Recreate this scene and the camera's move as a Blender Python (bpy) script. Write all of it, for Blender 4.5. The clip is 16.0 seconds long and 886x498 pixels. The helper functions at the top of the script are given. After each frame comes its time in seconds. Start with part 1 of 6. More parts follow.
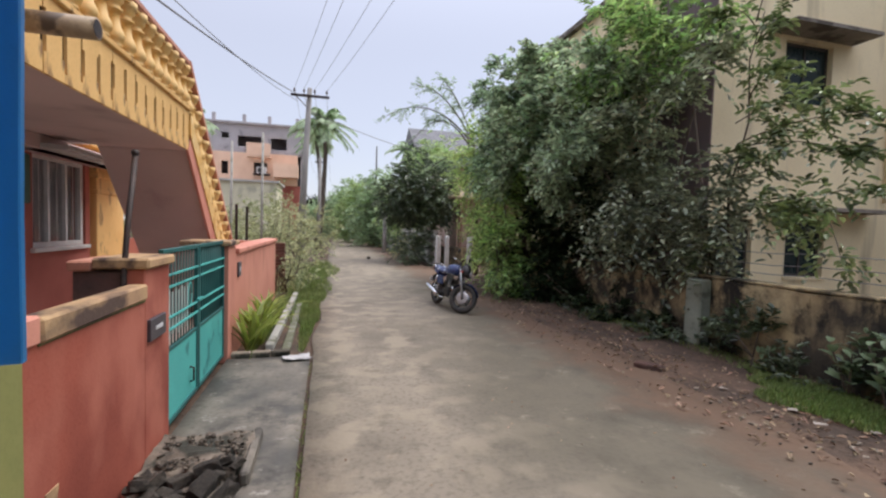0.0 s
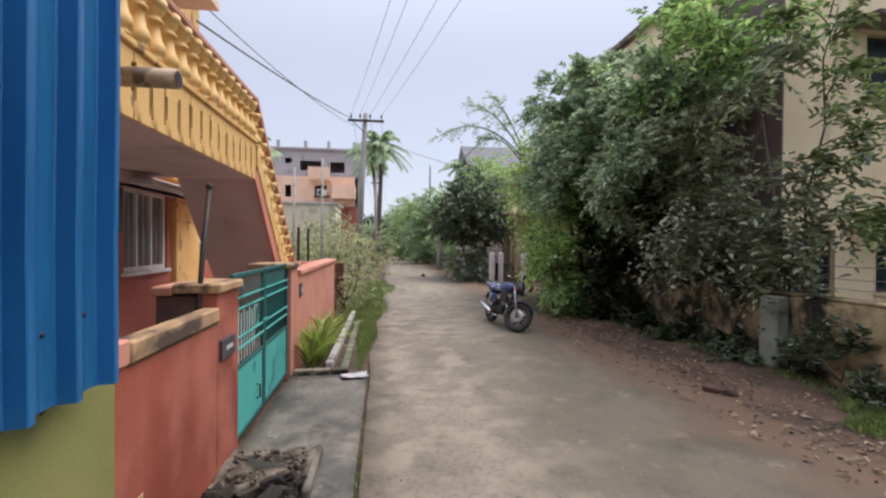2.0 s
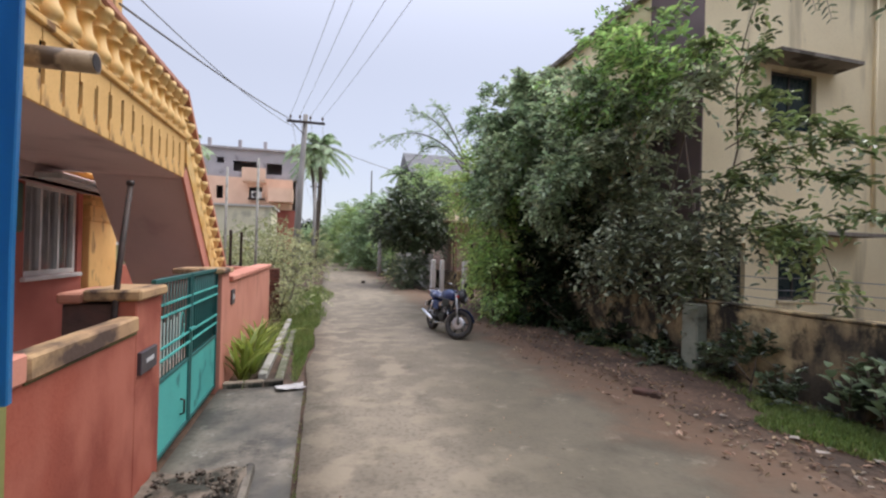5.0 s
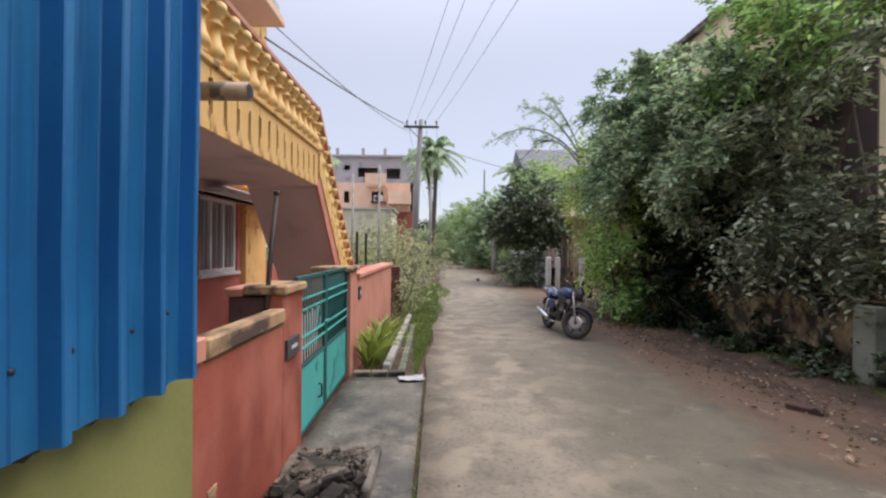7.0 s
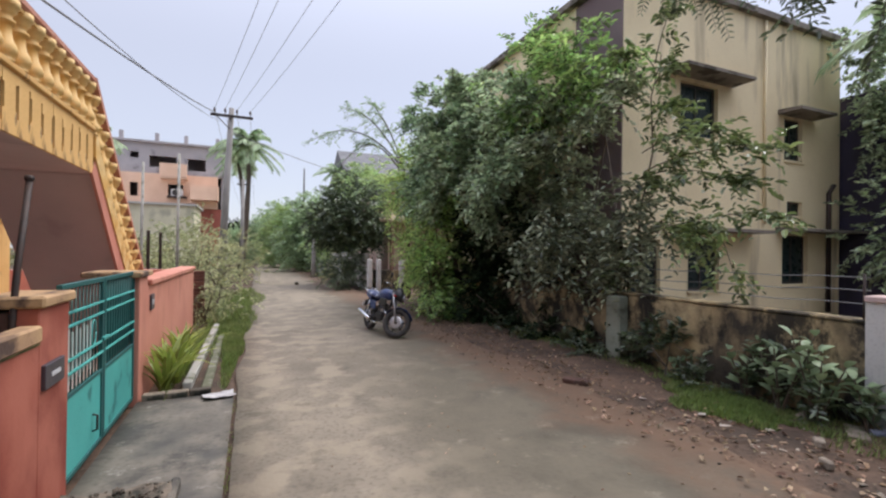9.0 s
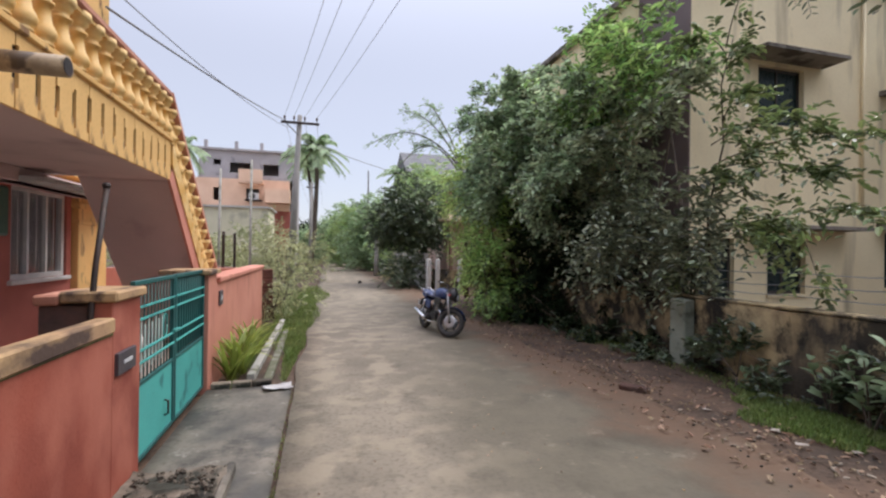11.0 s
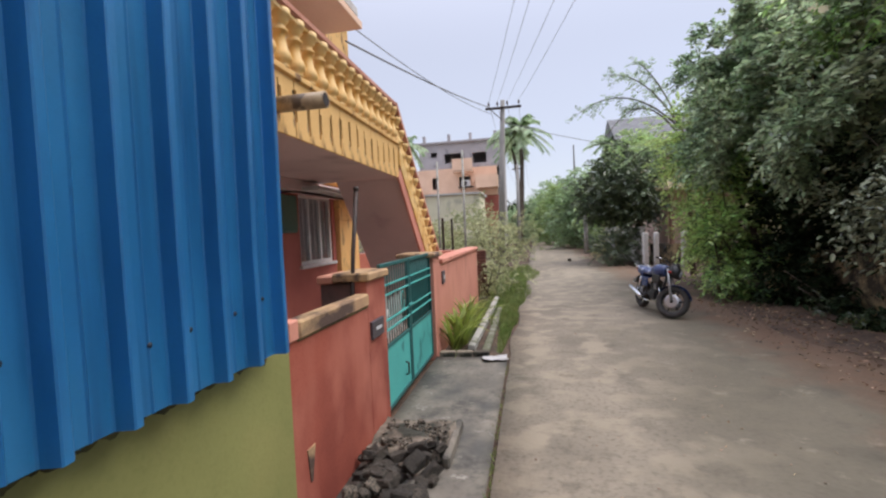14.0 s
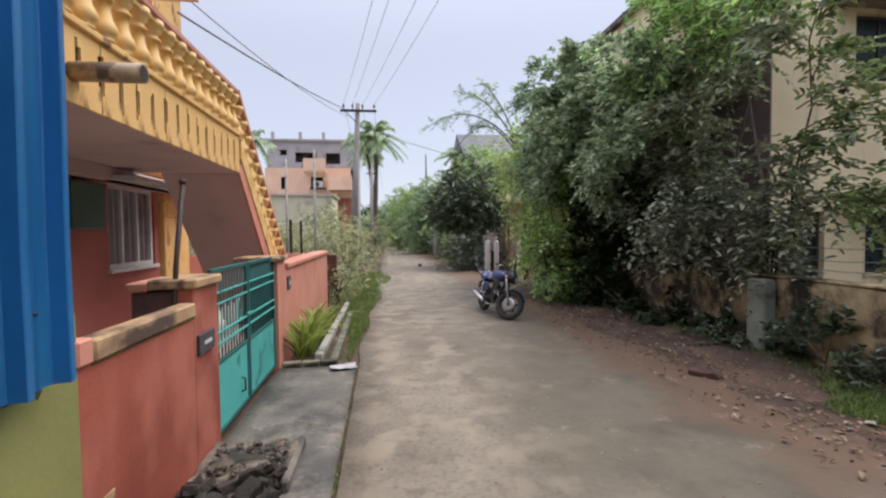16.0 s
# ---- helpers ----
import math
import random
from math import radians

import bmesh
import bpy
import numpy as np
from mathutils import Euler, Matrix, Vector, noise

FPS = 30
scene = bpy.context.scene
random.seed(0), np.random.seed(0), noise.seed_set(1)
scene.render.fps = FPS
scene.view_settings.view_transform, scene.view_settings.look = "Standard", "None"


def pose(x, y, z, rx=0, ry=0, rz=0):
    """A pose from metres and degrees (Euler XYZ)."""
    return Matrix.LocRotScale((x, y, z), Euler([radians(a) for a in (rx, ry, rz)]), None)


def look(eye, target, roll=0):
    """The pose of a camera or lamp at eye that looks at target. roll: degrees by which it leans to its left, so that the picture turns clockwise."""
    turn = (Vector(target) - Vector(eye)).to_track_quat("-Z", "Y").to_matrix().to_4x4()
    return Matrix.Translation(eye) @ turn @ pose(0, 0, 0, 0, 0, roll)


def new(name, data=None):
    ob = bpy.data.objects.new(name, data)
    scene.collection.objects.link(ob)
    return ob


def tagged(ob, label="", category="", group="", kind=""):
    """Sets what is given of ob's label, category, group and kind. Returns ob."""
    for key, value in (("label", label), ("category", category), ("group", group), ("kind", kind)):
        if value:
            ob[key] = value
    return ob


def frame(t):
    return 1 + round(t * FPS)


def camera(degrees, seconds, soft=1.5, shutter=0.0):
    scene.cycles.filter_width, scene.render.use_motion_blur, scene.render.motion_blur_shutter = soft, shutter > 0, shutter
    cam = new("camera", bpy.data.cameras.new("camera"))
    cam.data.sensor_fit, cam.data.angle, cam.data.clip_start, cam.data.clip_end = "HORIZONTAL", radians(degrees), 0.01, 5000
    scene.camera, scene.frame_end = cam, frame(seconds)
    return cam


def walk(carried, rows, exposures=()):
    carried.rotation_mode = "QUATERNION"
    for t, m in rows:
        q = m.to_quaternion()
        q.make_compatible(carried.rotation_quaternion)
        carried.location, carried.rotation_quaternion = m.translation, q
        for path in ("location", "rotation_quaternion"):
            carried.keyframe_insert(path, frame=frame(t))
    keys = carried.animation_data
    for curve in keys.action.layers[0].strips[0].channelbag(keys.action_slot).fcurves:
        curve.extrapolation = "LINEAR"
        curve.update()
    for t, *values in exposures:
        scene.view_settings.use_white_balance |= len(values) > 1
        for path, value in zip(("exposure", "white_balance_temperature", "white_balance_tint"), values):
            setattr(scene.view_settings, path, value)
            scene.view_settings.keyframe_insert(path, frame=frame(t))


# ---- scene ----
cam = camera(89.2, 16.0, soft=2.3)
PATH = [
    (0, (0.033, -0.073, 1.586), (0.534, 1.861, 1.494), 1.7),
    (0.5, (0.029, -0.088, 1.593), (0.427, 1.869, 1.488), 2.1),
    (1, (0.034, -0.099, 1.609), (0.364, 1.871, 1.515), 1.9),
    (1.5, (0.039, -0.111, 1.62), (0.329, 1.867, 1.567), 1.2),
    (2, (0.049, -0.115, 1.629), (0.312, 1.867, 1.604), 0.5),
    (2.5, (0.047, -0.106, 1.623), (0.369, 1.868, 1.616), 0.3),
    (3, (0.04, -0.072, 1.627), (0.587, 1.852, 1.611), 0.4),
    (3.2, (0.034, -0.061, 1.62), (0.651, 1.841, 1.604), 0.6),
    (5.3, (0.024, -0.058, 1.626), (0.488, 1.887, 1.648), 1.9),
    (5.5, (0.03, -0.087, 1.622), (0.268, 1.899, 1.645), 1.7),
    (6, (0.044, -0.122, 1.625), (-0.022, 1.877, 1.645), 1.0),
    (6.5, (0.03, -0.103, 1.627), (-0.03, 1.896, 1.633), 0.6),
    (7, (0.022, -0.089, 1.622), (0.046, 1.91, 1.615), 0.5),
    (7.5, (0.02, -0.069, 1.622), (0.31, 1.91, 1.607), 0.6),
    (8, (0.011, -0.056, 1.624), (0.58, 1.861, 1.61), 0.8),
    (8.2, (0.009, -0.064, 1.625), (0.684, 1.819, 1.613), 0.9),
    (10.3, (0.084, -0.095, 1.606), (0.905, 1.729, 1.627), 0.6),
    (10.5, (0.11, -0.098, 1.606), (0.869, 1.753, 1.626), 0.6),
    (11, (0.174, -0.125, 1.621), (0.698, 1.805, 1.628), 0.7),
    (11.5, (0.202, -0.154, 1.632), (0.65, 1.795, 1.622), 0.4),
    (12, (0.195, -0.173, 1.63), (0.563, 1.792, 1.604), 0.2),
    (12.5, (0.199, -0.188, 1.636), (0.425, 1.799, 1.604), -0.3),
    (13, (0.206, -0.226, 1.632), (0.135, 1.773, 1.605), -1.2),
    (13.5, (0.204, -0.211, 1.628), (0.069, 1.783, 1.569), -1.7),
    (14, (0.2, -0.212, 1.631), (-0.182, 1.75, 1.557), -2.6),
    (14.5, (0.238, -0.198, 1.641), (-0.305, 1.726, 1.569), -3.1),
    (15, (0.264, -0.174, 1.633), (-0.073, 1.795, 1.534), -3.1),
    (15.5, (0.252, -0.134, 1.627), (0.315, 1.862, 1.521), -2.4),
    (16, (0.215, -0.131, 1.636), (0.48, 1.85, 1.563), -0.7),
]
walk(cam, [(t, look(eye, target, roll)) for t, eye, target, roll in PATH])

# ---- world, sun, exposure ----
world = bpy.data.worlds.new("overcast_sky")
scene.world = world
world.use_nodes = True
wn, wl = world.node_tree.nodes, world.node_tree.links
wn.clear()
sky = wn.new("ShaderNodeTexSky")
sky.sky_type, sky.sun_disc, sky.sun_elevation, sky.sun_rotation = "NISHITA", False, radians(61), radians(72)
sky_bg, cloud_bg = wn.new("ShaderNodeBackground"), wn.new("ShaderNodeBackground")
sky_bg.inputs["Strength"].default_value = 0.05
cloud_bg.inputs["Color"].default_value = (0.79, 0.80, 0.94, 1)
# an overcast dome is brighter towards the zenith
wco, wsep, wmap = wn.new("ShaderNodeTexCoord"), wn.new("ShaderNodeSeparateXYZ"), wn.new("ShaderNodeMapRange")
wmap.interpolation_type = "SMOOTHSTEP"
for k, value in ((1, 0.34), (2, 1.0), (3, 0.70), (4, 2.1)):
    wmap.inputs[k].default_value = value
wl.new(wco.outputs["Generated"], wsep.inputs[0])
wl.new(wsep.outputs["Z"], wmap.inputs[0])
wl.new(wmap.outputs[0], cloud_bg.inputs["Strength"])
wsum, wout = wn.new("ShaderNodeAddShader"), wn.new("ShaderNodeOutputWorld")
wl.new(sky.outputs[0], sky_bg.inputs["Color"])
wl.new(sky_bg.outputs[0], wsum.inputs[0])
wl.new(cloud_bg.outputs[0], wsum.inputs[1])
wl.new(wsum.outputs[0], wout.inputs["Surface"])
sun_data = bpy.data.lights.new("sun", "SUN")
sun_data.energy, sun_data.angle, sun_data.color = 2.75, radians(46), (1.0, 0.95, 0.88)
sun = new("sun", sun_data)
sun.matrix_world = look((10.5, 7.5, 20), (0, 4, 0))


# ---- materials ----
def material(name, color, second=None, rough=0.8, large=1.2, fine=40.0, relief=0.25, metal=0.0, stain=None, stain_amount=0.0,
             stain_scale=(1, 1, 1), stain_size=1.5, island=0.0, piece=0.0, fine_amount=0.25, sheen=0.5, through_light=0.0, stain_edge=0.08):
    """Two scales of variation, an optional stain of its own shape, and fine relief."""
    m = bpy.data.materials.new(name)
    m.use_nodes = True
    n, l = m.node_tree.nodes, m.node_tree.links
    bsdf = n["Principled BSDF"]
    bsdf.inputs["Roughness"].default_value = rough
    bsdf.inputs["Metallic"].default_value = metal
    bsdf.inputs["Specular IOR Level"].default_value = sheen
    coord = n.new("ShaderNodeTexCoord")
    second = second or tuple(c * 0.75 for c in color)

    def noise_node(scale, detail=4.0, mapping=None):
        t = n.new("ShaderNodeTexNoise")
        t.inputs["Scale"].default_value, t.inputs["Detail"].default_value = scale, detail
        l.new(mapping.outputs[0] if mapping else coord.outputs["Object"], t.inputs["Vector"])
        return t

    def mix(a, b, fac, kind="MIX"):
        x = n.new("ShaderNodeMix")
        x.data_type, x.blend_type = "RGBA", kind
        for socket, value in ((x.inputs[6], a), (x.inputs[7], b), (x.inputs[0], fac)):
            if isinstance(value, bpy.types.NodeSocket):
                l.new(value, socket)
            elif isinstance(value, tuple):
                socket.default_value = (*value, 1)
            else:
                socket.default_value = value
        return x.outputs[2]

    def ramp(src, a, b):
        r = n.new("ShaderNodeMapRange")
        r.inputs[1].default_value, r.inputs[2].default_value = a, b
        l.new(src, r.inputs[0])
        return r.outputs[0]

    big = noise_node(large)
    grain = noise_node(fine, 6.0)
    col = mix(color, second, ramp(big.outputs["Fac"], 0.38, 0.64))
    if fine_amount:
        col = mix(col, tuple(c * 0.45 for c in second), ramp(grain.outputs["Fac"], 0.5, 0.5 + 0.45 / max(fine_amount, 0.05) * 0.5))
    if stain:
        mp = n.new("ShaderNodeMapping")
        mp.inputs["Scale"].default_value = stain_scale
        l.new(coord.outputs["Object"], mp.inputs["Vector"])
        sn = noise_node(stain_size, 7.0, mp)
        edge = 0.62 - 0.25 * stain_amount
        col = mix(col, stain, ramp(sn.outputs["Fac"], edge, edge + stain_edge))
    if island:
        geo = n.new("ShaderNodeNewGeometry")
        hsv = n.new("ShaderNodeHueSaturation")
        vr = n.new("ShaderNodeMapRange")
        vr.inputs[3].default_value, vr.inputs[4].default_value = 1 - island, 1 + island
        l.new(geo.outputs["Random Per Island"], vr.inputs[0])
        l.new(vr.outputs[0], hsv.inputs["Value"])
        hr = n.new("ShaderNodeMapRange")
        hr.inputs[3].default_value, hr.inputs[4].default_value = 0.47, 0.515
        mul = n.new("ShaderNodeMath")
        mul.operation, mul.inputs[1].default_value = "MULTIPLY", 7.31
        fr = n.new("ShaderNodeMath")
        fr.operation = "FRACT"
        l.new(geo.outputs["Random Per Island"], mul.inputs[0])
        l.new(mul.outputs[0], fr.inputs[0])
        l.new(fr.outputs[0], hr.inputs[0])
        l.new(hr.outputs[0], hsv.inputs["Hue"])
        l.new(col, hsv.inputs["Color"])
        col = hsv.outputs[0]
    if piece:
        info = n.new("ShaderNodeObjectInfo")
        hsv = n.new("ShaderNodeHueSaturation")
        vr = n.new("ShaderNodeMapRange")
        vr.inputs[3].default_value, vr.inputs[4].default_value = 1 - piece, 1 + piece
        l.new(info.outputs["Random"], vr.inputs[0])
        l.new(vr.outputs[0], hsv.inputs["Value"])
        l.new(col, hsv.inputs["Color"])
        col = hsv.outputs[0]
    l.new(col, bsdf.inputs["Base Color"])
    rr = n.new("ShaderNodeMapRange")
    rr.inputs[3].default_value, rr.inputs[4].default_value = max(0.04, rough - 0.12), min(1.0, rough + 0.1)
    l.new(grain.outputs["Fac"], rr.inputs[0])
    l.new(rr.outputs[0], bsdf.inputs["Roughness"])
    if relief:
        bump = n.new("ShaderNodeBump")
        bump.inputs["Strength"].default_value, bump.inputs["Distance"].default_value = relief, 0.01
        l.new(grain.outputs["Fac"], bump.inputs["Height"])
        l.new(bump.outputs[0], bsdf.inputs["Normal"])
    if through_light:
        tr, ms = n.new("ShaderNodeBsdfTranslucent"), n.new("ShaderNodeMixShader")
        l.new(col, tr.inputs["Color"])
        ms.inputs[0].default_value = through_light
        l.new(bsdf.outputs[0], ms.inputs[1])
        l.new(tr.outputs[0], ms.inputs[2])
        l.new(ms.outputs[0], n["Material Output"].inputs["Surface"])
    return m


ROAD = material("worn_concrete_road", (0.255, 0.212, 0.16), (0.175, 0.146, 0.11), 0.88, 0.9, 24, 0.4, stain=(0.285, 0.236, 0.173), stain_amount=0.5, stain_size=2.4, stain_edge=0.10, fine_amount=0.5)
SLAB = material("damp_concrete_slab", (0.21, 0.182, 0.146), (0.12, 0.105, 0.086), 0.75, 1.5, 20, 0.35, stain=(0.075, 0.07, 0.062), stain_amount=0.66, stain_size=1.2, stain_edge=0.14, fine_amount=0.4)
SOIL = material("red_brown_soil", (0.125, 0.077, 0.05), (0.065, 0.043, 0.03), 0.95, 2.2, 22, 1.0, stain=(0.165, 0.10, 0.065), stain_amount=0.45, stain_size=1.3, stain_edge=0.22, fine_amount=0.8)
RED = material("faded_red_wall_paint", (0.36, 0.088, 0.055), (0.24, 0.052, 0.034), 0.75, 1.6, 60, 0.12, stain=(0.44, 0.14, 0.095), stain_amount=0.5, stain_scale=(1, 1.3, 0.75), stain_size=1.5, stain_edge=0.16, fine_amount=0.18)
PINK = material("weathered_pink_wall_paint", (0.66, 0.29, 0.21), (0.58, 0.235, 0.17), 0.8, 1.1, 50, 0.15, stain=(0.46, 0.18, 0.13), stain_amount=0.35, stain_scale=(1, 1.8, 0.7), stain_size=1.8, stain_edge=0.2, fine_amount=0.12)
TAN = material("weathered_tan_coping", (0.50, 0.325, 0.17), (0.40, 0.245, 0.14), 0.85, 3.0, 40, 0.3, stain=(0.085, 0.052, 0.04), stain_amount=0.6, stain_scale=(2.2, 0.8, 1.6), stain_size=2.6, stain_edge=0.14, fine_amount=0.35)
OLIVE = material("olive_wall_paint", (0.27, 0.272, 0.092), (0.22, 0.222, 0.072), 0.8, 1.4, 50, 0.12, stain=(0.31, 0.28, 0.10), stain_amount=0.35, stain_size=1.6, stain_edge=0.25, fine_amount=0.12)
MOULD_SHADOW = material("black_mould_and_shadow_line", (0.05, 0.048, 0.02), (0.13, 0.125, 0.045), 0.95, 9, 60, 0.4)
BLUE = material("blue_painted_steel_sheet", (0.05, 0.34, 0.72), (0.038, 0.27, 0.62), 0.34, 0.9, 90, 0.05, sheen=0.8, stain=(0.014, 0.14, 0.42), stain_amount=0.28, stain_scale=(1, 5, 0.3), stain_size=2.0, stain_edge=0.25, fine_amount=0.08)
TEAL = material("teal_gate_paint", (0.08, 0.44, 0.40), (0.065, 0.37, 0.345), 0.55, 2.0, 60, 0.1, stain=(0.03, 0.20, 0.19), stain_amount=0.12, stain_size=4.0, fine_amount=0.1)
TEAL_DARK = material("dark_teal_gate_paint", (0.02, 0.115, 0.11), (0.015, 0.085, 0.085), 0.55, 2.0, 60, 0.1)
PALE_BAR = material("pale_painted_bar", (0.50, 0.62, 0.58), (0.38, 0.50, 0.48), 0.6, 5, 60, 0.1)
YELLOW = material("yellow_wall_paint", (0.80, 0.50, 0.19), (0.70, 0.41, 0.14), 0.8, 2.0, 50, 0.12, stain=(0.24, 0.13, 0.06), stain_amount=0.2, stain_scale=(1, 3, 1.2), stain_size=2.6, stain_edge=0.12, fine_amount=0.15)
YELLOW_DEEP = material("deep_yellow_baluster_paint", (0.74, 0.42, 0.11), (0.82, 0.58, 0.26), 0.6, 6.0, 50, 0.1, stain=(0.34, 0.17, 0.05), stain_amount=0.2, stain_size=5.0, stain_edge=0.2, fine_amount=0.12)
ORANGE_RED = material("orange_red_rail_paint", (0.60, 0.285, 0.20), (0.50, 0.21, 0.14), 0.75, 3.0, 50, 0.12)
SOFFIT = material("brown_soffit_paint", (0.60, 0.45, 0.42), (0.52, 0.385, 0.36), 0.85, 1.0, 50, 0.1, stain=(0.38, 0.27, 0.25), stain_amount=0.12, stain_size=2.0, stain_edge=0.2, fine_amount=0.08)
DARK_RED = material("dark_red_house_paint", (0.48, 0.15, 0.115), (0.39, 0.115, 0.085), 0.8, 1.5, 50, 0.1, stain=(0.22, 0.06, 0.05), stain_amount=0.2, stain_size=1.2, stain_edge=0.2, fine_amount=0.1)
CREAM = material("cream_house_wall", (0.86, 0.735, 0.48), (0.79, 0.66, 0.42), 0.85, 0.8, 40, 0.15, stain=(0.40, 0.33, 0.21), stain_amount=0.25, stain_scale=(2.5, 2.5, 0.35), stain_size=0.9, stain_edge=0.18, fine_amount=0.15)
MAUVE = material("mauve_brown_wall_band", (0.20, 0.15, 0.15), (0.165, 0.12, 0.125), 0.85, 0.9, 40, 0.15, fine_amount=0.15)
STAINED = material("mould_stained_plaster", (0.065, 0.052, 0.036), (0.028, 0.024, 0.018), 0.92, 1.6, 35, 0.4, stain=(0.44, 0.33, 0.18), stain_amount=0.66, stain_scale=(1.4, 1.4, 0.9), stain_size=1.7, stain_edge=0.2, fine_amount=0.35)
GREYGREEN = material("lichen_concrete", (0.29, 0.31, 0.25), (0.22, 0.24, 0.19), 0.9, 3, 40, 0.3, stain=(0.10, 0.10, 0.075), stain_amount=0.3, stain_size=3)
WHITEWASH = material("whitewashed_wall", (0.62, 0.60, 0.58), (0.52, 0.50, 0.48), 0.85, 1.2, 40, 0.15, stain=(0.36, 0.31, 0.27), stain_amount=0.2, stain_scale=(1, 2, 0.4), stain_size=1.5, stain_edge=0.2)
GREYCEM = material("grey_cement", (0.48, 0.445, 0.45), (0.40, 0.37, 0.38), 0.9, 0.7, 30, 0.2, stain=(0.25, 0.235, 0.24), stain_amount=0.2, stain_size=0.8, fine_amount=0.15)
PEACH = material("peach_house_paint", (0.84, 0.57, 0.41), (0.77, 0.50, 0.35), 0.85, 0.8, 30, 0.1, fine_amount=0.1)
PALE_WALL = material("pale_lime_wall", (0.84, 0.79, 0.58), (0.74, 0.69, 0.50), 0.85, 0.7, 30, 0.1, stain=(0.55, 0.52, 0.38), stain_amount=0.15, stain_size=0.6)
DARK_GLASS = material("dark_window_glass", (0.012, 0.024, 0.024), (0.018, 0.032, 0.032), 0.3, 2, 10, 0.0, fine_amount=0.0, sheen=0.2)
DARK_WOOD = material("dark_painted_wood", (0.06, 0.05, 0.045), (0.04, 0.035, 0.03), 0.6, 6, 60, 0.2)
WHITE_PAINT = material("white_window_paint", (0.74, 0.72, 0.70), (0.62, 0.60, 0.58), 0.5, 5, 60, 0.1)
CURTAIN = material("pale_curtain", (0.72, 0.68, 0.66), (0.60, 0.56, 0.55), 0.9, 6, 80, 0.2)
PVC = material("tan_plastic_pipe", (0.50, 0.36, 0.22), (0.36, 0.25, 0.15), 0.5, 9, 60, 0.1, stain=(0.12, 0.08, 0.05), stain_amount=0.3, stain_size=6)
IRON = material("rusty_black_iron", (0.035, 0.028, 0.026), (0.06, 0.035, 0.028), 0.6, 12, 80, 0.2, metal=0.3)
PLATE = material("dark_slate_plate", (0.05, 0.045, 0.06), (0.07, 0.06, 0.07), 0.4, 6, 80, 0.1)
BARS = material("pale_letter_paint", (0.6, 0.6, 0.62), None, 0.6)
STONE = material("broken_grey_stone", (0.21, 0.17, 0.13), (0.10, 0.08, 0.062), 0.92, 5, 35, 0.7, stain=(0.035, 0.034, 0.025), stain_amount=0.5, stain_size=4, piece=0.6)
BRICK = material("old_red_brick", (0.19, 0.075, 0.052), (0.13, 0.055, 0.04), 0.9, 8, 50, 0.4, piece=0.3)
PLANK = material("pale_concrete_kerb", (0.44, 0.42, 0.38), (0.34, 0.33, 0.29), 0.9, 4, 40, 0.3, stain=(0.16, 0.16, 0.11), stain_amount=0.3, stain_size=4)
PAPER = material("white_paper_litter", (0.52, 0.50, 0.50), (0.38, 0.36, 0.36), 0.8, 10, 60, 0.1)
DRYLEAF = material("dry_fallen_leaf", (0.24, 0.155, 0.09), (0.34, 0.26, 0.17), 0.85, 3, 60, 0.1, island=0.6)
CONCRETE_POLE = material("weathered_pole_concrete", (0.33, 0.31, 0.29), (0.25, 0.235, 0.22), 0.9, 1.5, 30, 0.2)
WIRE = material("weathered_cable", (0.27, 0.27, 0.28), None, 0.6)
PORCELAIN = material("brown_porcelain", (0.10, 0.055, 0.04), None, 0.25)
BARK = material("grey_brown_bark", (0.13, 0.10, 0.075), (0.085, 0.065, 0.05), 0.95, 5, 40, 0.8)
LEAF_MID = material("mid_green_leaf", (0.46, 0.56, 0.37), (0.29, 0.38, 0.225), 0.36, 0.8, 30, 0.0, fine_amount=0.0, island=0.7, sheen=0.9, through_light=0.45)
LEAF_FRESH = material("fresh_green_leaf", (0.44, 0.57, 0.37), (0.27, 0.38, 0.23), 0.36, 0.8, 30, 0.0, fine_amount=0.0, island=0.65, sheen=0.9, through_light=0.45)
LEAF_LIGHT = material("light_green_leaf", (0.36, 0.53, 0.19), (0.20, 0.34, 0.11), 0.42, 0.8, 30, 0.0, fine_amount=0.0, island=0.75, sheen=0.7, through_light=0.36)
LEAF_YELLOW = material("yellow_green_feathery_leaf", (0.50, 0.64, 0.25), (0.33, 0.46, 0.155), 0.45, 0.8, 30, 0.0, fine_amount=0.0, island=0.6, sheen=0.6, through_light=0.45)
# near-black green: the shade deep inside foliage is put into the leaf colour
LEAF_DARK = material("shade_dark_leaf", (0.026, 0.042, 0.02), (0.016, 0.027, 0.012), 0.75, 0.8, 30, 0.0, fine_amount=0.0, island=0.5, sheen=0.08, through_light=0.0)
LEAF_GREY = material("grey_green_leaf", (0.46, 0.51, 0.34), (0.27, 0.32, 0.19), 0.30, 0.8, 30, 0.0, fine_amount=0.0, island=0.75, sheen=1.0, through_light=0.38)
LEAF_DEEP = material("deep_green_leaf", (0.115, 0.16, 0.08), (0.065, 0.095, 0.045), 0.38, 0.8, 30, 0.0, fine_amount=0.0, island=0.6, sheen=0.9, through_light=0.15)
LEAF_DUSTY = material("dusty_green_leaf", (0.45, 0.46, 0.25), (0.30, 0.345, 0.17), 0.45, 0.8, 30, 0.0, fine_amount=0.0, island=0.6, through_light=0.35)
GRASS = material("short_green_grass", (0.17, 0.25, 0.065), (0.22, 0.27, 0.095), 0.6, 1.2, 30, 0.0, island=0.5, fine_amount=0.0, through_light=0.3)
